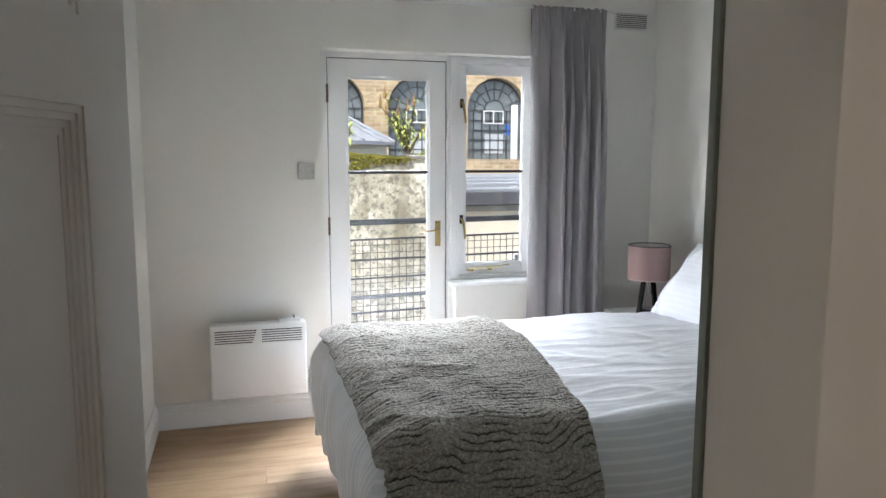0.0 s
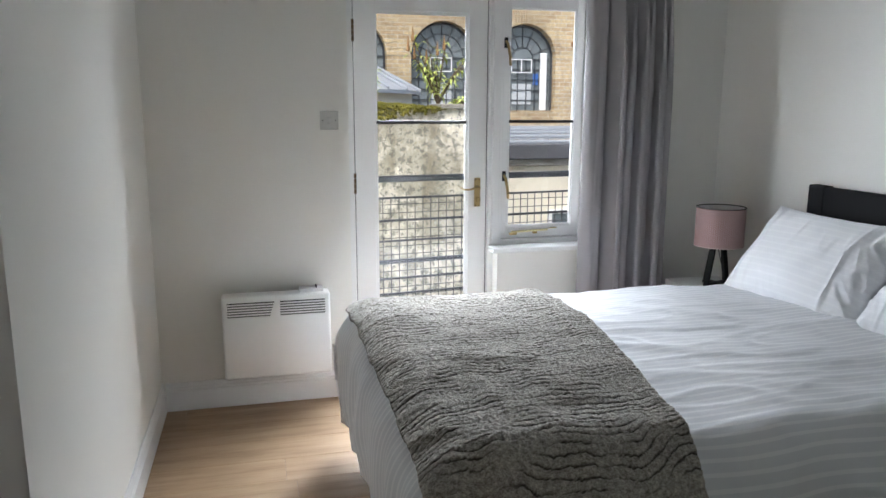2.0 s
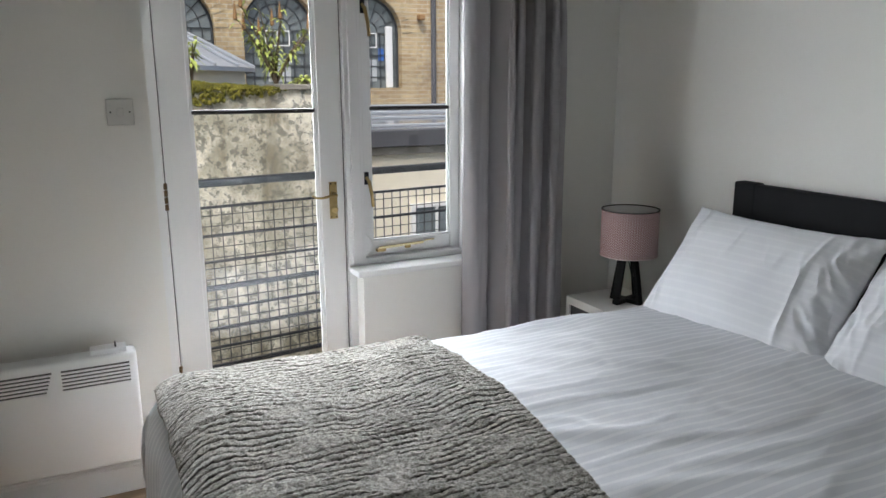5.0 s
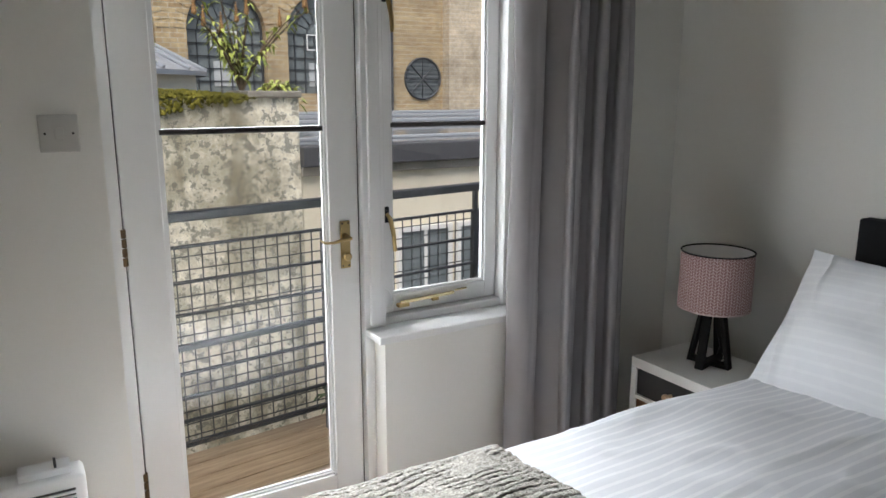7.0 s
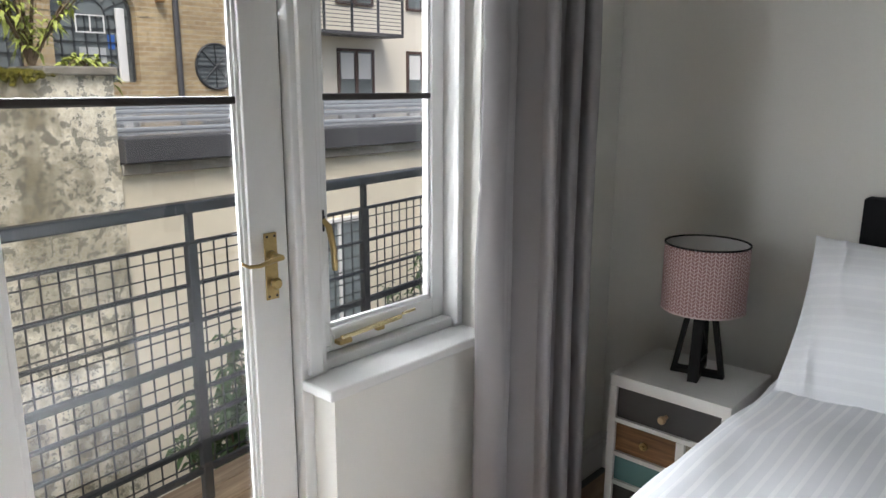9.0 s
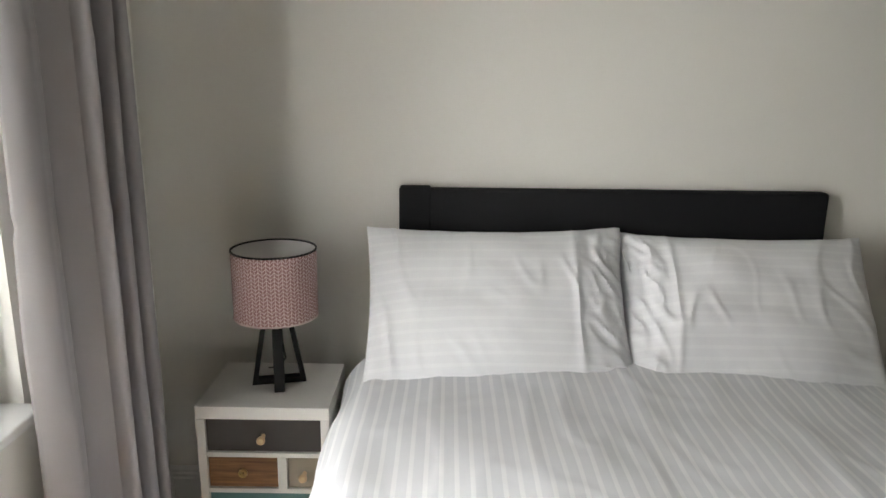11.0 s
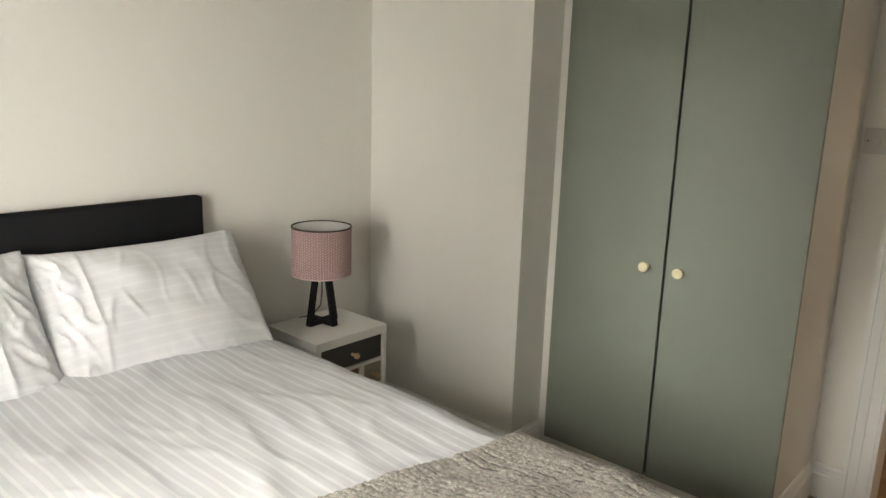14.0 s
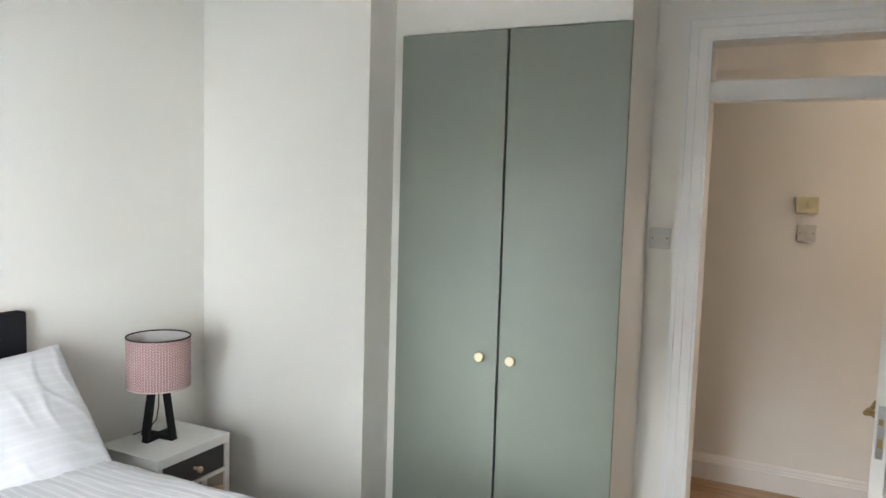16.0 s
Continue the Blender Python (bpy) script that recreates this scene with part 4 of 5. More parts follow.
ns1 = nightstand((2.097, 3.443, 0), "white bedside table with mismatched coloured drawers beside the curtain")
ns2 = copy_thing(ns1, pose(2.115, 1.407, 0))
tagged(ns2, "white bedside table with mismatched coloured drawers beside the wardrobe wall")


def table_lamp(at, turn, label):
    ob = thing("table_lamp", at, label, "table lamp", "bedside lamps", turn)
    for k in range(4):
        a = radians(90 * k)
        bm = bmesh.new()
        w = 0.0145
        box(bm, 0.010 if k % 2 else 0.0, 0.070, -w, w, 0, 0.017)
        vs = [bm.verts.new(p) for p in ((0.062, -w, 0.0), (0.076, -w, 0.0), (0.076, w, 0.0), (0.062, w, 0.0), (0.026, -w, 0.205), (0.040, -w, 0.205), (0.040, w, 0.205), (0.026, w, 0.205))]
        for f in ((3, 2, 1, 0), (4, 5, 6, 7), (1, 5, 4, 0), (2, 6, 5, 1), (3, 7, 6, 2), (0, 4, 7, 3)):
            bm.faces.new([vs[i] for i in f])
        bmesh.ops.rotate(bm, verts=bm.verts[:], cent=(0, 0, 0), matrix=Matrix.Rotation(a, 3, "Z"))
        bmesh.ops.bevel(bm, geom=bm.edges[:], offset=0.0012, segments=1, affect="EDGES")
        part("leg", bm, BLACKW, ob)
    part("collar", lathe(bmesh.new(), [(0, 0.190), (0.030, 0.190), (0.036, 0.196), (0.036, 0.208), (0.014, 0.210), (0.014, 0.228), (0, 0.229)], 24), BLACKW, ob, "", True)
    R, z0, z1 = 0.117, 0.205, 0.395
    bm = bmesh.new()
    uv = bm.loops.layers.uv.new("UVMap")
    n = 96
    ra, rb = ([bm.verts.new((R * math.cos(2 * math.pi * k / n), R * math.sin(2 * math.pi * k / n), z)) for k in range(n)] for z in (z0, z1))
    for k in range(n):
        f = bm.faces.new((ra[k], ra[(k + 1) % n], rb[(k + 1) % n], rb[k]))
        for l, (q, z) in zip(f.loops, ((k, z0), (k + 1, z0), (k + 1, z1), (k, z1))):
            l[uv].uv = (2 * math.pi * R * q / n, z)
    sh = part("shade", bm, SHADE, ob, "pink drum shade printed with a pale zigzag weave", True)
    part("lining", lathe(bmesh.new(), [(R - 0.002, z0), (R - 0.002, z1)], 64), SHADEIN, sh, "", True)
    for z in (z0, z1):
        bm = bmesh.new()
        lathe(bm, [(R - 0.003, z - 0.002), (R + 0.0012, z - 0.002), (R + 0.0012, z + 0.0025), (R - 0.003, z + 0.0025), (R - 0.003, z - 0.002)], 64)
        part("rim", bm, BLACKW if z == z1 else SHADE, sh, "", True)
    bm = bmesh.new()
    for k in range(3):
        a = radians(120 * k + 30)
        tube(bm, [(0.018 * math.cos(a), 0.018 * math.sin(a), 0.225), (R * math.cos(a), R * math.sin(a), 0.235)], 0.0015, 6)
    part("spider", bm, STEEL, sh)
    part("bulb", lathe(bmesh.new(), [(0.013, 0.226), (0.014, 0.245), (0.028, 0.275), (0.030, 0.295), (0.020, 0.318), (0, 0.325)], 20), PLASTIC, ob, "white unlit bulb", True)
    bm = bmesh.new()
    tube(bm, [(0.0, 0.0, 0.185), (0.012, -0.012, 0.12), (0.03, -0.02, 0.06), (0.055, 0.0, 0.022), (0.10, 0.03, 0.004)], 0.0022, 6)
    part("flex", bm, BLACKM, ob, "", True)
    return ob


lamp1 = table_lamp((2.266, 3.612, 0.570), 13, "black tripod table lamp with a pink zigzag shade beside the curtain")
lamp2 = copy_thing(lamp1, pose(2.305, 1.586, 0.570, 0, 0, 5))
tagged(lamp2, "black tripod table lamp with pink zigzag shade by the wardrobe wall")


# ---- outside: balcony ----
deck = structure("balcony_deck", boxes((-0.9, 3.2, YO - 0.33, 5.04, -0.25, -0.062)), GUTTER, "balcony of weathered timber boards")
railing = thing("balcony_railing", (0.583, 4.885, -0.06), "grey painted steel balcony railing with welded wire mesh", "railing", turn=7)
RX0, RX1 = -1.45, 2.6
part("top_rail", boxes((RX0, RX1, -0.025, 0.025, 1.055, 1.092), bevel=0.006), RAILM, railing)
for z, h in ((0.955, 0.012), (0.815, 0.012), (0.685, 0.012), (0.553, 0.026), (0.445, 0.012), (0.345, 0.012), (0.245, 0.012), (0.145, 0.022)):
    part("cross_bar", boxes((RX0, RX1, -0.009, 0.009, z - h / 2, z + h / 2), bevel=0.002), RAILM, railing)
for k in range(-1, 3):
    x = 0.854 * k
    part("post", boxes((x - 0.018, x + 0.018, -0.014, 0.014, 0.0, 0.955), (x - 0.011, x + 0.011, -0.011, 0.011, 0.955, 1.055), bevel=0.003), RAILM, railing)
wire = boxes((-0.0022, 0.0022, 0.010, 0.0144, 0.145, 0.955))
first = part("mesh_wire", wire, MESHM, railing)
first.location = (RX0 + 0.02, 0, 0)
for k in range(1, 76):
    o = new("mesh_wire", first.data)
    o.parent, o.location = railing, (RX0 + 0.02 + k * 0.053, 0, 0)
level = part("mesh_wire_level", boxes((RX0, RX1, 0.0135, 0.0175, -0.0022, 0.0022)), MESHM, railing)
level.location = (0, 0, 0.17)
for k in range(1, 15):
    o = new("mesh_wire_level", level.data)
    o.parent, o.location = railing, (0, 0, 0.17 + k * 0.053)

# ---- outside: courtyard walls ----
WY = 6.3
structure("ground", boxes((-400, 400, 5.04, 900, -3.4, -3.2)), ASPH, "grey courtyard ground")


def rough_wall(x0, x1, z0, z1, y0, y1, step, amp):
    bm = bmesh.new()
    nx, nz = int((x1 - x0) / step), int((z1 - z0) / step)
    g = [[bm.verts.new((x0 + (x1 - x0) * i / nx, y0 + amp * noise.fractal((i * step * 2.2, j * step * 2.2, 3), 1, 2, 4), z0 + (z1 - z0) * j / nz + (amp * 2 * noise.noise((i * step * 5, 0, 7)) if j == nz else 0)))
          for j in range(nz + 1)] for i in range(nx + 1)]
    for i in range(nx):
        for j in range(nz):
            bm.faces.new((g[i][j], g[i + 1][j], g[i + 1][j + 1], g[i][j + 1]))
    back = [bm.verts.new((v.co.x, y1, v.co.z)) for v in (r[-1] for r in g)]
    for i in range(nx):
        bm.faces.new((g[i][-1], g[i + 1][-1], back[i + 1], back[i]))
    e0, e1 = bm.verts.new((x1, y1, z0)), back[-1]
    bm.faces.new([*g[-1], e1, e0])
    return bm


structure("courtyard_wall", rough_wall(-3.0, 1.81, -3.2, 1.44, WY, WY + 0.4, 0.05, 0.014), STAINED, "stained and flaking cream rendered courtyard wall", True)
structure("coping_stone", boxes((1.50, 1.825, WY - 0.03, WY + 0.42, 1.438, 1.478), bevel=0.008), COPING, "weathered stone coping on the courtyard wall")
rnd = random.Random(8)
tuft = bmesh.new()
bmesh.ops.create_icosphere(tuft, subdivisions=1, radius=1)
tuft.verts.index_update()
TUFT_V, TUFT_F = [v.co.copy() for v in tuft.verts], [[v.index for v in f.verts] for f in tuft.faces]
tuft.free()
bm = bmesh.new()
for k in range(5200):
    x = -1.6 + 3.15 * rnd.random() ** 0.9
    thin = max(0.15, min(1, (1.62 - x) / 0.6))
    y = WY - 0.02 + 0.42 * rnd.random() ** 1.9
    drop = rnd.random() ** 1.6 * (0.10 + 0.07 * noise.noise((x * 4, 0, 2))) * thin if y < WY + 0.03 else 0
    r = rnd.uniform(0.007, 0.019) * (0.6 + 0.4 * thin)
    c = Vector((x, y - (0.004 if drop else 0), 1.445 + (0.035 + 0.022 * noise.noise((x * 7, y * 7, 4))) * thin * math.sin(max(0, min(1, (y - WY + 0.04) / 0.45)) * math.pi) - drop))
    m = Matrix.LocRotScale(c, Euler((rnd.random() * 6, rnd.random() * 6, rnd.random() * 6)), Vector((r * 1.3, r * rnd.uniform(0.7, 1.1), r * 0.8)))
    vs = [bm.verts.new(m @ p) for p in TUFT_V]
    for f in TUFT_F:
        bm.faces.new([vs[q] for q in f])
tagged(part("moss", bm, MOSS, None, "", True, "stuff"), "yellow-green moss cushions along the wall top", "moss")

# low building beside the wall, with a flat wet roof
low = thing("low_building", (1.81, WY, -3.2), "low cream rendered building with a flat wet roof", "building")
part("wall", boxes((0.01, 10.0, 0.02, 8.0, 0, 4.19)), LOWR, low)
part("parapet_band", boxes((0.0, 10.0, -0.02, 0.0, 4.17, 4.225), bevel=0.006), COPING, low, "lichen-spotted parapet band")
part("roof_edge", boxes((0.0, 10.0, -0.06, 0.10, 4.228, 4.350), bevel=0.008), GUTTER, low, "dark lead roof edge")
bm = boxes((0.0, 10.0, 0.10, 7.9, 4.20, 4.33))
part("roof", bm, ROOFW, low, "wet grey roofing with puddles")
for k in range(5):
    part("roof_seam", boxes((0.05, 9.9, 0.7 + k * 1.35, 0.76 + k * 1.35, 4.33, 4.352 + 0.004 * k), bevel=0.005), ROOFM, low)
for x in (0.68, 1.14, 2.1):
    w = part("window", boxes((x, x + 0.36, -0.006, 0.03, 2.85, 3.76)), GLASSD, low, "pale blinded window")
    part("frame", boxes((x - 0.03, x, -0.02, 0.03, 2.82, 3.79), (x + 0.36, x + 0.39, -0.02, 0.03, 2.82, 3.79), (x, x + 0.36, -0.02, 0.03, 3.76, 3.79), (x, x + 0.36, -0.02, 0.03, 2.82, 2.85), (x + 0.17, x + 0.19, -0.018, 0.03, 2.85, 3.76)), NSW, w)

# round building with a seamed metal roof
cone = thing("round_roof_building", (-0.1, 9.6, -3.2), "round pale building under a seamed grey metal roof", "building")
part("wall", lathe(bmesh.new(), [(2.02, 0), (2.02, 4.82), (0, 4.82)], 48), LOWR, cone, "", True)
part("roof", lathe(bmesh.new(), [(2.12, 4.80), (2.12, 4.84), (1.2, 5.32), (0.0, 5.95)], 48), ROOFM, cone, "", True)
bm = bmesh.new()
for k in range(32):
    a = 2 * math.pi * k / 32
    tube(bm, [(2.12 * math.cos(a), 2.12 * math.sin(a), 4.855), (1.2 * math.cos(a), 1.2 * math.sin(a), 5.335), (0.1 * math.cos(a), 0.1 * math.sin(a), 5.91)], 0.016, 5)
part("roof_seam", bm, ROOFM, cone, kind="stuff")

# ---- outside: brick hall with arched windows ----
BYF = 14.4
hall = thing("brick_building", (0, BYF, -3.2), "old yellow stock brick building with tall arched windows", "building")


def arch_outline(x0, x1, z0, zs, zt, n=18):
    cx, a, h = (x0 + x1) / 2, (x1 - x0) / 2, zt - zs
    return [(x0, z0), (x1, z0)] + [(cx + a * math.cos(math.pi * k / n), zs + h * math.sin(math.pi * k / n)) for k in range(n + 1)]


ARCHES = [(-0.48, 0.79), (1.216, 2.486), (2.955, 4.225), (4.60, 5.87)]
AZ0, AZS, AZT, TOPZ = 4.62, 5.62, 6.27, 12.0
bm = bmesh.new()
xs = [-4.0] + [v for a in ARCHES for v in a] + [7.64]
for i in range(0, len(xs), 2):
    box(bm, xs[i], xs[i + 1], 0, 0.4, 0, TOPZ)
for x0, x1 in ARCHES:
    box(bm, x0, x1, 0, 0.4, 0, AZ0)
    pts = arch_outline(x0, x1, AZ0, AZS, AZT)[2:]
    for p, q in zip(pts, pts[1:]):
        vs = [bm.verts.new((px, y, pz)) for y in (0, 0.4) for px, pz in (p, q, (q[0], TOPZ), (p[0], TOPZ))]
        for f in ((0, 1, 2, 3), (7, 6, 5, 4), (0, 4, 5, 1)):
            bm.faces.new([vs[k] for k in f])
part("wall", bm, STOCK, hall)
for n_, (x0, x1) in enumerate(ARCHES):
    cx, a, h = (x0 + x1) / 2, (x1 - x0) / 2, AZT - AZS
    bm = bmesh.new()
    prism(bm, arch_outline(x0, x1, AZ0, AZS, AZT), 0.20, 0.215)
    w = part("window", bm, GLASSD, hall, "tall arched window with slim glazing bars")
    bars = bmesh.new()
    for k in range(1, 7):
        x = x0 + (x1 - x0) * k / 7
        box(bars, x - 0.008, x + 0.008, 0.17, 0.2, AZ0, AZS)
    for k in range(1, 6):
        z = AZ0 + (AZS - AZ0) * k / 5
        box(bars, x0, x1, 0.17, 0.2, z - 0.008, z + 0.008)
    for f in (0.35, 0.68):
        pts = [(cx + a * f * math.cos(math.pi * k / 16), 0.185, AZS + h * f * math.sin(math.pi * k / 16)) for k in range(17)]
        tube(bars, pts, 0.010, 5)
    for k in range(1, 8):
        t_ = math.pi * k / 8
        tube(bars, [(cx + a * 0.35 * math.cos(t_), 0.185, AZS + h * 0.35 * math.sin(t_)), (cx + a * math.cos(t_), 0.185, AZS + h * math.sin(t_))], 0.009, 5)
    part("glazing_bar", bars, RAILM, w, kind="stuff")
    ring = bmesh.new()
    pts = arch_outline(x0 + 0.02, x1 - 0.02, AZ0 + 0.02, AZS, AZT - 0.02)
    tube(ring, [(x, 0.185, z) for x, z in pts[1:]] + [(pts[0][0], 0.185, pts[0][1])], 0.026, 6)
    part("frame", ring, RAILM, w)
    part("opening_light", boxes((cx - 0.24, cx + 0.20, 0.155, 0.17, AZS - 0.27, AZS - 0.25), (cx - 0.24, cx + 0.20, 0.155, 0.17, AZS - 0.02, AZS), (cx - 0.24, cx - 0.22, 0.155, 0.17, AZS - 0.25, AZS - 0.02), (cx + 0.18, cx + 0.20, 0.155, 0.17, AZS - 0.25, AZS - 0.02), (cx - 0.03, cx - 0.01, 0.155, 0.17, AZS - 0.25, AZS - 0.02)), BLIND, w, "white framed opening light")
    part("inner_blind", boxes((cx - 0.2, cx + 0.2, 0.186, 0.199, AZ0 + 0.12, AZ0 + 0.52)), PALEB, w, "pale blind behind the panes")
    if n_ == 3:
        # White upright in front of the last arch's panes.
        part("white_upright", boxes((cx + 0.36, cx + 0.50, 0.10, 0.165, AZ0, AZS + 0.12), bevel=0.02), BLIND, w, "white upright in front of the panes")
        part("blue_panel", boxes((cx + 0.24, cx + 0.345, 0.186, 0.198, AZ0 + 0.5, AZ0 + 0.72)), BLUEP, w)
    vs = bmesh.new()
    for k in range(20):
        t0, t1 = math.pi * k / 20 + 0.012, math.pi * (k + 1) / 20 - 0.012
        q = [(cx + (a + o) * math.cos(t_), AZS + (h + o) * math.sin(t_)) for o, t_ in ((0.01, t0), (0.01, t1), (0.20, t1), (0.20, t0))]
        prism(vs, q, -0.012, 0.02)
    part("arch_brick", vs, STOCK, hall, kind="stuff")
part("pier", boxes((7.64, 8.67, -0.25, 0.5, 0, TOPZ)), BUFF, hall, "buff brick pier")
part("cornice", boxes((-4.0, 7.64, -0.12, 0.1, 9.2, 9.5), bevel=0.03), COPING, hall)
part("roof", boxes((-4.0, 8.67, 0.0, 6.0, TOPZ, TOPZ + 0.15)), ROOFM, hall)
rw = part("round_window", lathe(bmesh.new(), [(0, -0.004), (0.36, -0.004), (0.36, 0.01)], 40, (7.20, 0, 4.89), "Y"), GLASSD, hall, "round louvred window with radial bars")
bm = bmesh.new()
tube(bm, [(7.20 + 0.375 * math.cos(2 * math.pi * k / 40), -0.02, 4.89 + 0.375 * math.sin(2 * math.pi * k / 40)) for k in range(41)], 0.022, 6, False)
part("rim", bm, RAILM, rw)
for k in range(4):
    c, s = 0.36 * math.cos(math.pi * k / 4), 0.36 * math.sin(math.pi * k / 4)
    part("radial_bar", tube(bmesh.new(), [(7.20 - c, -0.018, 4.89 - s), (7.20 + c, -0.018, 4.89 + s)], 0.012, 6), RAILM, rw)
for k in range(9):
    z = -0.29 + k * 0.072
    half = math.sqrt(0.355 ** 2 - z * z)
    part("louvre", boxes((7.20 - half, 7.20 + half, -0.012, -0.004, 4.89 + z, 4.89 + z + 0.028)), RAILM, rw)
part("downpipe", tube(bmesh.new(), [(6.50, -0.07, 3.0), (6.50, -0.07, 9.2)], 0.05, 10), GUTTER, hall, "", True)
part("wall_lamp", boxes((6.18, 6.30, -0.16, 0.0, 5.86, 5.96), bevel=0.02), FLOWER, hall, "small rusty wall fitting")

# ---- outside: apartment block ----
apt = thing("apartment_block", (10.0, 20.0, -3.2), "cream rendered apartment block with brown windows and balconies", "building")
part("wall", boxes((0, 16, 0, 8, 0, 14)), APTW, apt)
part("roof", boxes((-0.2, 16.2, -0.2, 8, 14, 14.25)), ROOFM, apt)
for fl in range(3):
    z = 4.0 + fl * 2.95
    for x in (2.59, 4.60, 7.45, 10.2, 12.6):
        wd = 1.03 if x < 3 else 1.28
        w = part("window", boxes((x, x + wd, -0.02, 0.05, z, z + 1.55)), GLASSD, apt)
        part("frame", boxes((x - 0.08, x, -0.06, 0.05, z - 0.08, z + 1.63), (x + wd, x + wd + 0.08, -0.06, 0.05, z - 0.08, z + 1.63), (x, x + wd, -0.06, 0.05, z + 1.55, z + 1.63), (x, x + wd, -0.06, 0.05, z - 0.08, z), (x + wd / 2 - 0.06, x + wd / 2 + 0.06, -0.05, 0.05, z, z + 1.55)), APTF, w, "brown window frame")
        part("blind", boxes((x + 0.06, x + wd / 2 - 0.1, -0.035, -0.022, z + 0.75, z + 1.5), (x + wd / 2 + 0.1, x + wd - 0.06, -0.035, -0.022, z + 0.75, z + 1.5)), BLIND, w)
    if fl:
        zb = 6.05 + (fl - 1) * 2.95
        for bx in (2.3, 9.8):
            bal = part("balcony", boxes((bx, bx + 4.0, -1.0, -0.01, zb - 0.1, zb), bevel=0.01), GUTTER, apt, "steel balcony with thin bars")
            part("rail", boxes((bx, bx + 4.0, -1.0, -0.96, zb + 0.93, zb + 0.98)), RAILM, bal)
            bb = bmesh.new()
            for k in range(8):
                box(bb, bx, bx + 4.0, -0.99, -0.97, zb + 0.1 + k * 0.105, zb + 0.118 + k * 0.105)
            part("bar", bb, RAILM, bal, kind="stuff")
            for k in range(5):
                part("baluster", boxes((bx + k * 0.985, bx + 0.06 + k * 0.985, -1.0, -0.95, zb, zb + 0.95)), RAILM, bal)

# ---- outside: plants ----
def shrub(name, at, label, stems, height, spread, leaf_len, per, mat, seed, flowers=False, droop=0.2):
    rnd = random.Random(seed)
    ob = thing(name, at, label, "shrub")
    wood_bm, leaves, heads = bmesh.new(), bmesh.new(), bmesh.new()
    for s in range(stems):
        a, lean = rnd.uniform(0, 6.28), rnd.uniform(0.1, 1.0) * spread
        h = height * rnd.uniform(0.55, 1.0)
        pts = [Vector((lean * f ** 1.3 * math.cos(a), 0.5 * lean * f ** 1.3 * math.sin(a), h * (f - droop * f ** 3 * lean / max(spread, 0.01)))) for f in (0, 0.25, 0.5, 0.75, 1.0)]
        tube(wood_bm, pts, [0.009, 0.008, 0.006, 0.004, 0.002], 5)
        for k in range(per):
            f = rnd.uniform(0.18, 1.0)
            i = min(3, int(f * 4))
            p = pts[i].lerp(pts[i + 1], f * 4 - i)
            d = Vector((rnd.gauss(0, 1), rnd.gauss(0, 0.8), rnd.gauss(0.1, 0.5))).normalized()
            L, W = leaf_len * rnd.uniform(0.6, 1.2), leaf_len * 0.13
            side = d.cross(Vector((0, 0, 1))).normalized() * W
            tip = p + d * L + Vector((0, 0, -0.35 * L))
            mid = p + d * L * 0.5 + Vector((0, 0, 0.04 * L))
            vs = [leaves.verts.new(q) for q in (p, mid + side, tip, mid - side, mid - Vector((0, 0, 0.15 * W)))]
            for f_ in ((0, 1, 4), (1, 2, 4), (2, 3, 4), (3, 0, 4)):
                leaves.faces.new([vs[q] for q in f_])
        if flowers and s % 2 == 0:
            for k in range(7):
                q = pts[-1] + Vector((0, 0, 0.016 * k))
                bmesh.ops.create_icosphere(heads, subdivisions=1, radius=0.017 - 0.0018 * k, matrix=Matrix.Translation(q))
    part("stem", wood_bm, STEM, ob)
    part("foliage", leaves, mat, ob, kind="stuff")
    if flowers:
        part("flower_head", heads, FLOWER, ob, "dry brown flower spikes", kind="stuff")
    return ob


shrub("buddleia", (1.52, WY + 0.16, 1.47), "wild buddleia with dry flower spikes growing from the wall top", 17, 0.58, 0.52, 0.080, 20, LEAF, 4, True, 0.12)
shrub("buddleia", (1.72, WY + 0.05, 1.47), "small buddleia shoot hanging from the wall corner", 5, 0.16, 0.20, 0.09, 22, LEAF, 9, False, 2.2)
shrub("buddleia", (0.98, WY + 0.25, 1.50), "thin pale buddleia shoot on the mossy wall", 3, 0.42, 0.10, 0.09, 24, LEAF, 14)
shrub("ivy_bush", (2.05, 5.75, -1.15), "dark green bush growing in the courtyard below", 26, 1.55, 0.42, 0.10, 110, LEAFD, 21)
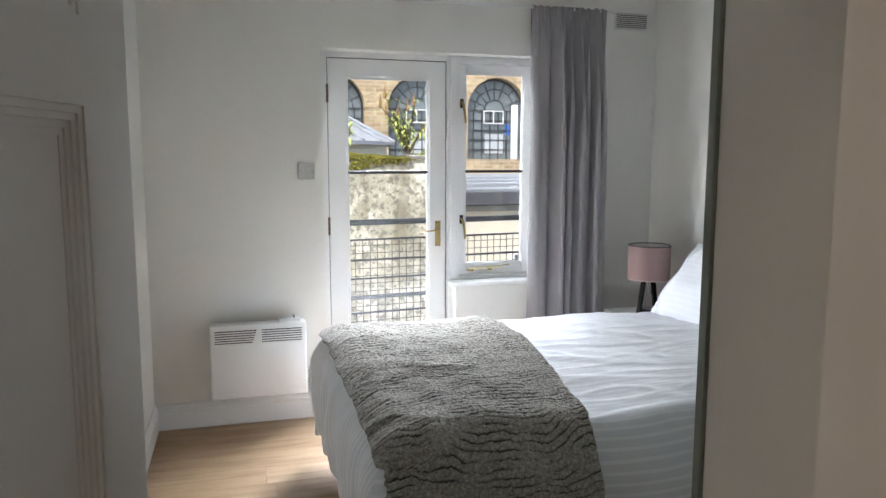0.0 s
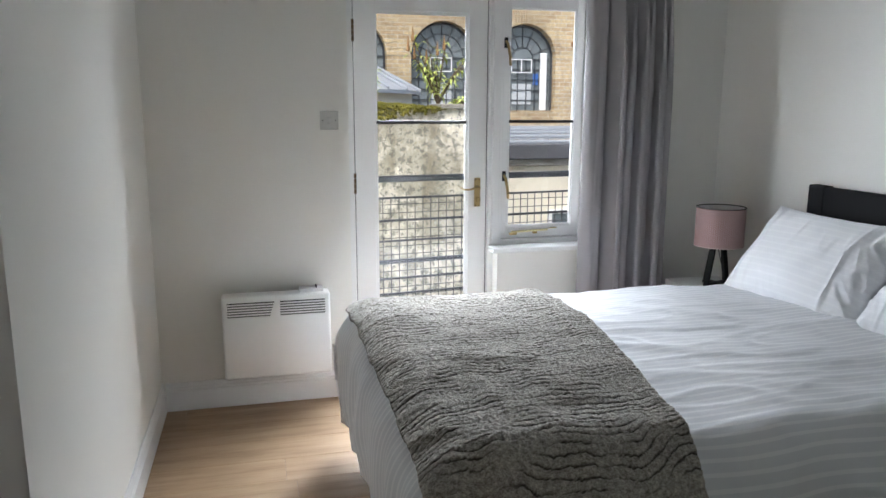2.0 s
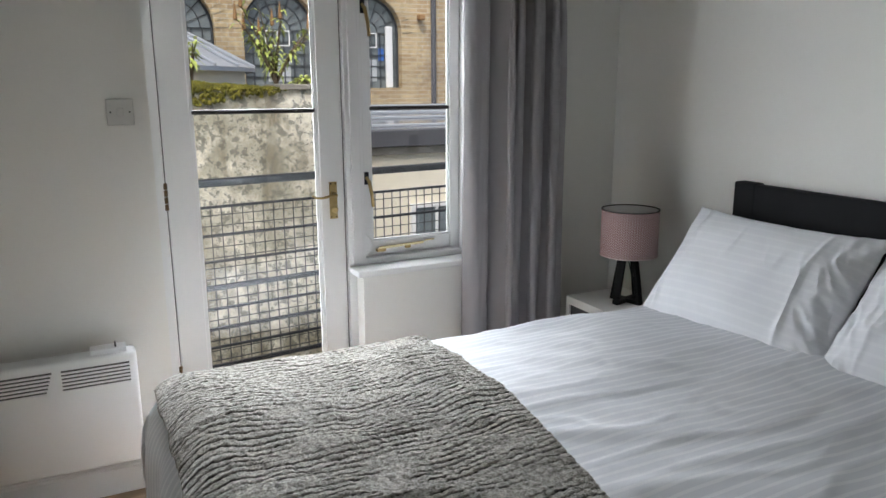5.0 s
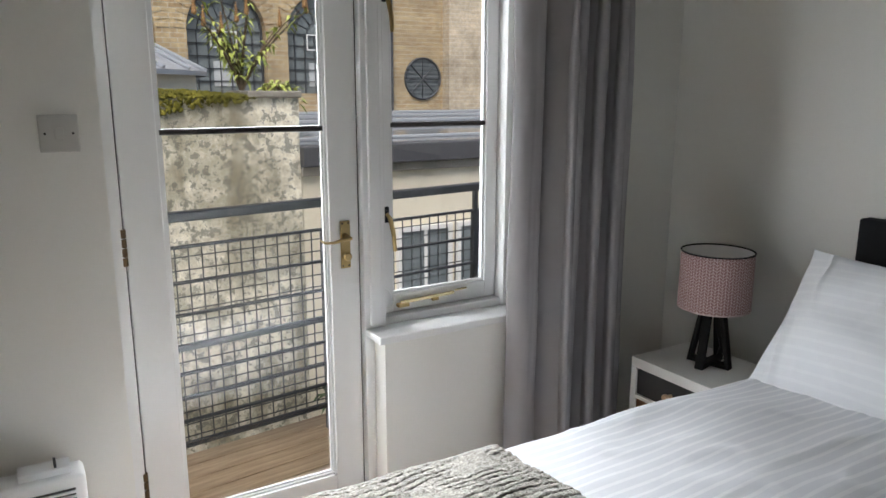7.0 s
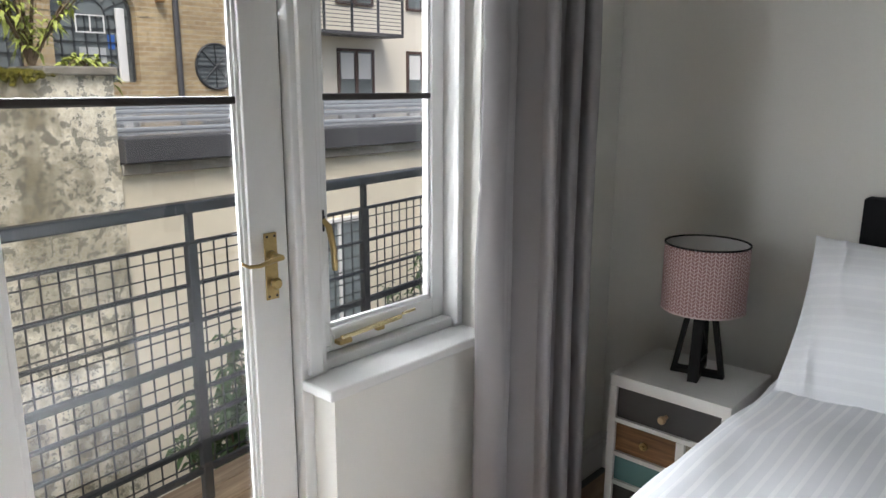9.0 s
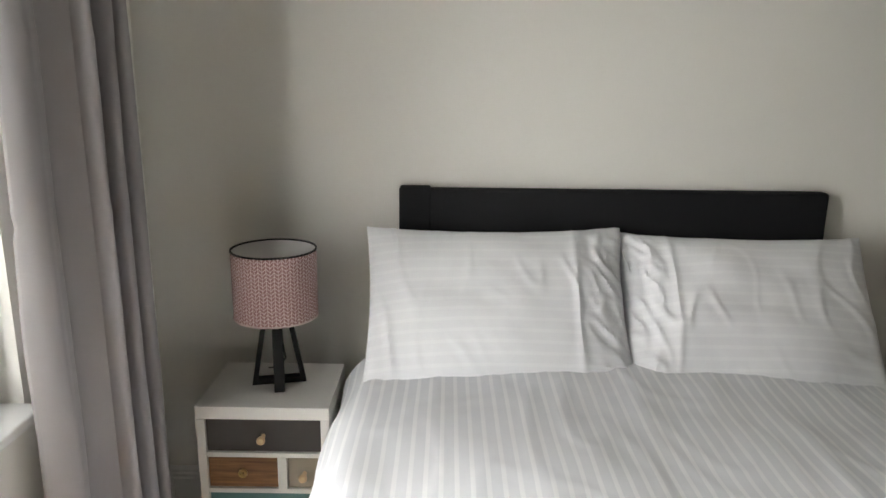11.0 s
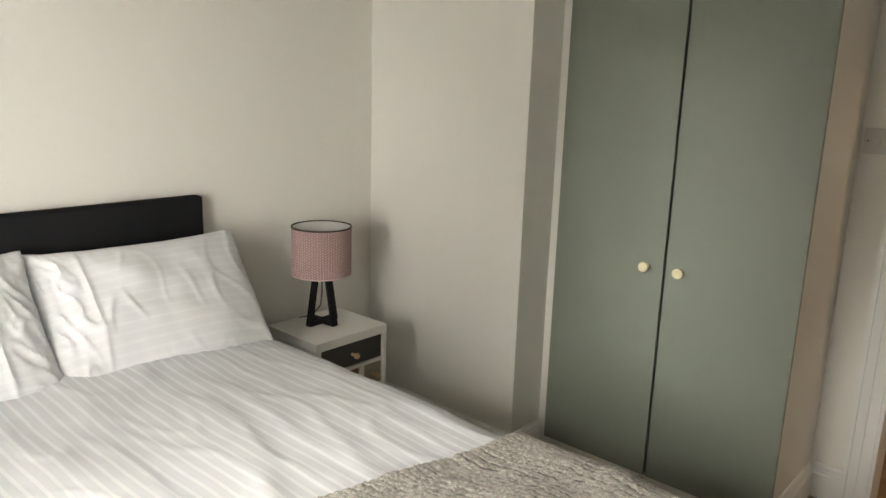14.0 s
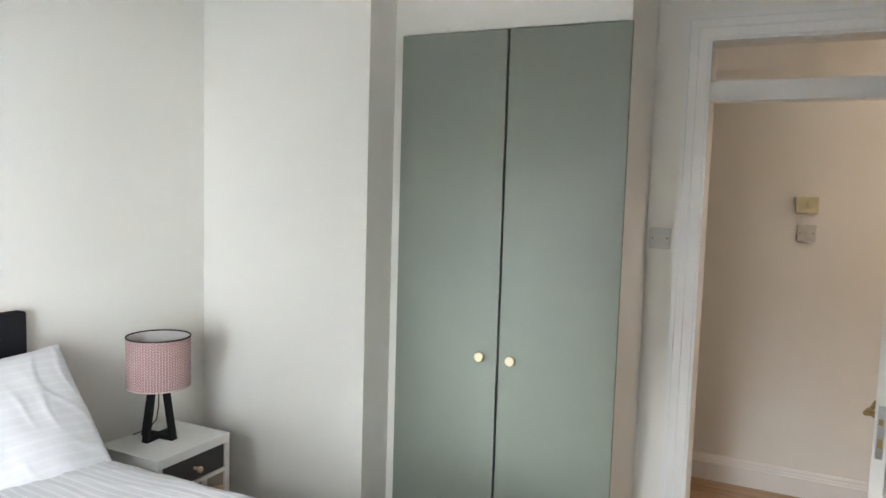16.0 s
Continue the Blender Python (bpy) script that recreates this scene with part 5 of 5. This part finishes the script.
shrub("ivy_bush", (3.6, 5.85, -1.15), "dark green bush growing beside the low building", 22, 1.75, 0.5, 0.10, 100, LEAFD, 25)

# ---- pieces of floor and deck ----
def plank_rows(x0, x1, y0, y1, w, length, seed):
    rnd = random.Random(seed)
    y = y0
    while y < y1 - 0.02:
        x = x0 - rnd.random() * length
        ye = min(y + w, y1)
        while x < x1:
            a, b = max(x, x0), min(x + length, x1)
            if b - a > 0.03:
                yield a, b, y, ye
            x += length
        y += w


def plank(name, a, b, y0, y1, ztop, thick, gap, mat, parent):
    bm = bmesh.new()
    hx, hy = (b - a) / 2 - gap, (y1 - y0) / 2 - gap
    c = 0.0012
    lo = [bm.verts.new((sx * hx, sy * hy, -thick)) for sx, sy in ((-1, -1), (1, -1), (1, 1), (-1, 1))]
    mid = [bm.verts.new((sx * hx, sy * hy, -c)) for sx, sy in ((-1, -1), (1, -1), (1, 1), (-1, 1))]
    top = [bm.verts.new((sx * (hx - c), sy * (hy - c), 0)) for sx, sy in ((-1, -1), (1, -1), (1, 1), (-1, 1))]
    for s, e in ((lo, mid), (mid, top)):
        for k in range(4):
            bm.faces.new((s[k], s[(k + 1) % 4], e[(k + 1) % 4], e[k]))
    bm.faces.new(top)
    o = part(name, bm, mat, parent)
    o.location = ((a + b) / 2, (y0 + y1) / 2, ztop)
    return o


for a, b, y0, y1 in plank_rows(X0, X1, YD - 0.14, YN, 0.192, 1.285, 5):
    plank("plank", a, b, y0, y1, 0.0, 0.011, 0.0004, FLOORM, floor)
for a, b, y0, y1 in plank_rows(-2.0, 2.0, YH, YD - 0.14, 0.192, 1.285, 6):
    plank("plank", a, b, y0, y1, 0.0, 0.011, 0.0004, FLOORM, floor)
for a, b, y0, y1 in plank_rows(-0.9, 3.2, YO - 0.32, 5.04, 0.112, 9.0, 7):
    plank("deck_board", a, b, y0, y1, -0.03, 0.028, 0.003, DECKM, deck)
deck.matrix_world = pose(0.75, 4.25, 0, 0, 0, 7.5) @ pose(-0.75, -4.25, 0)
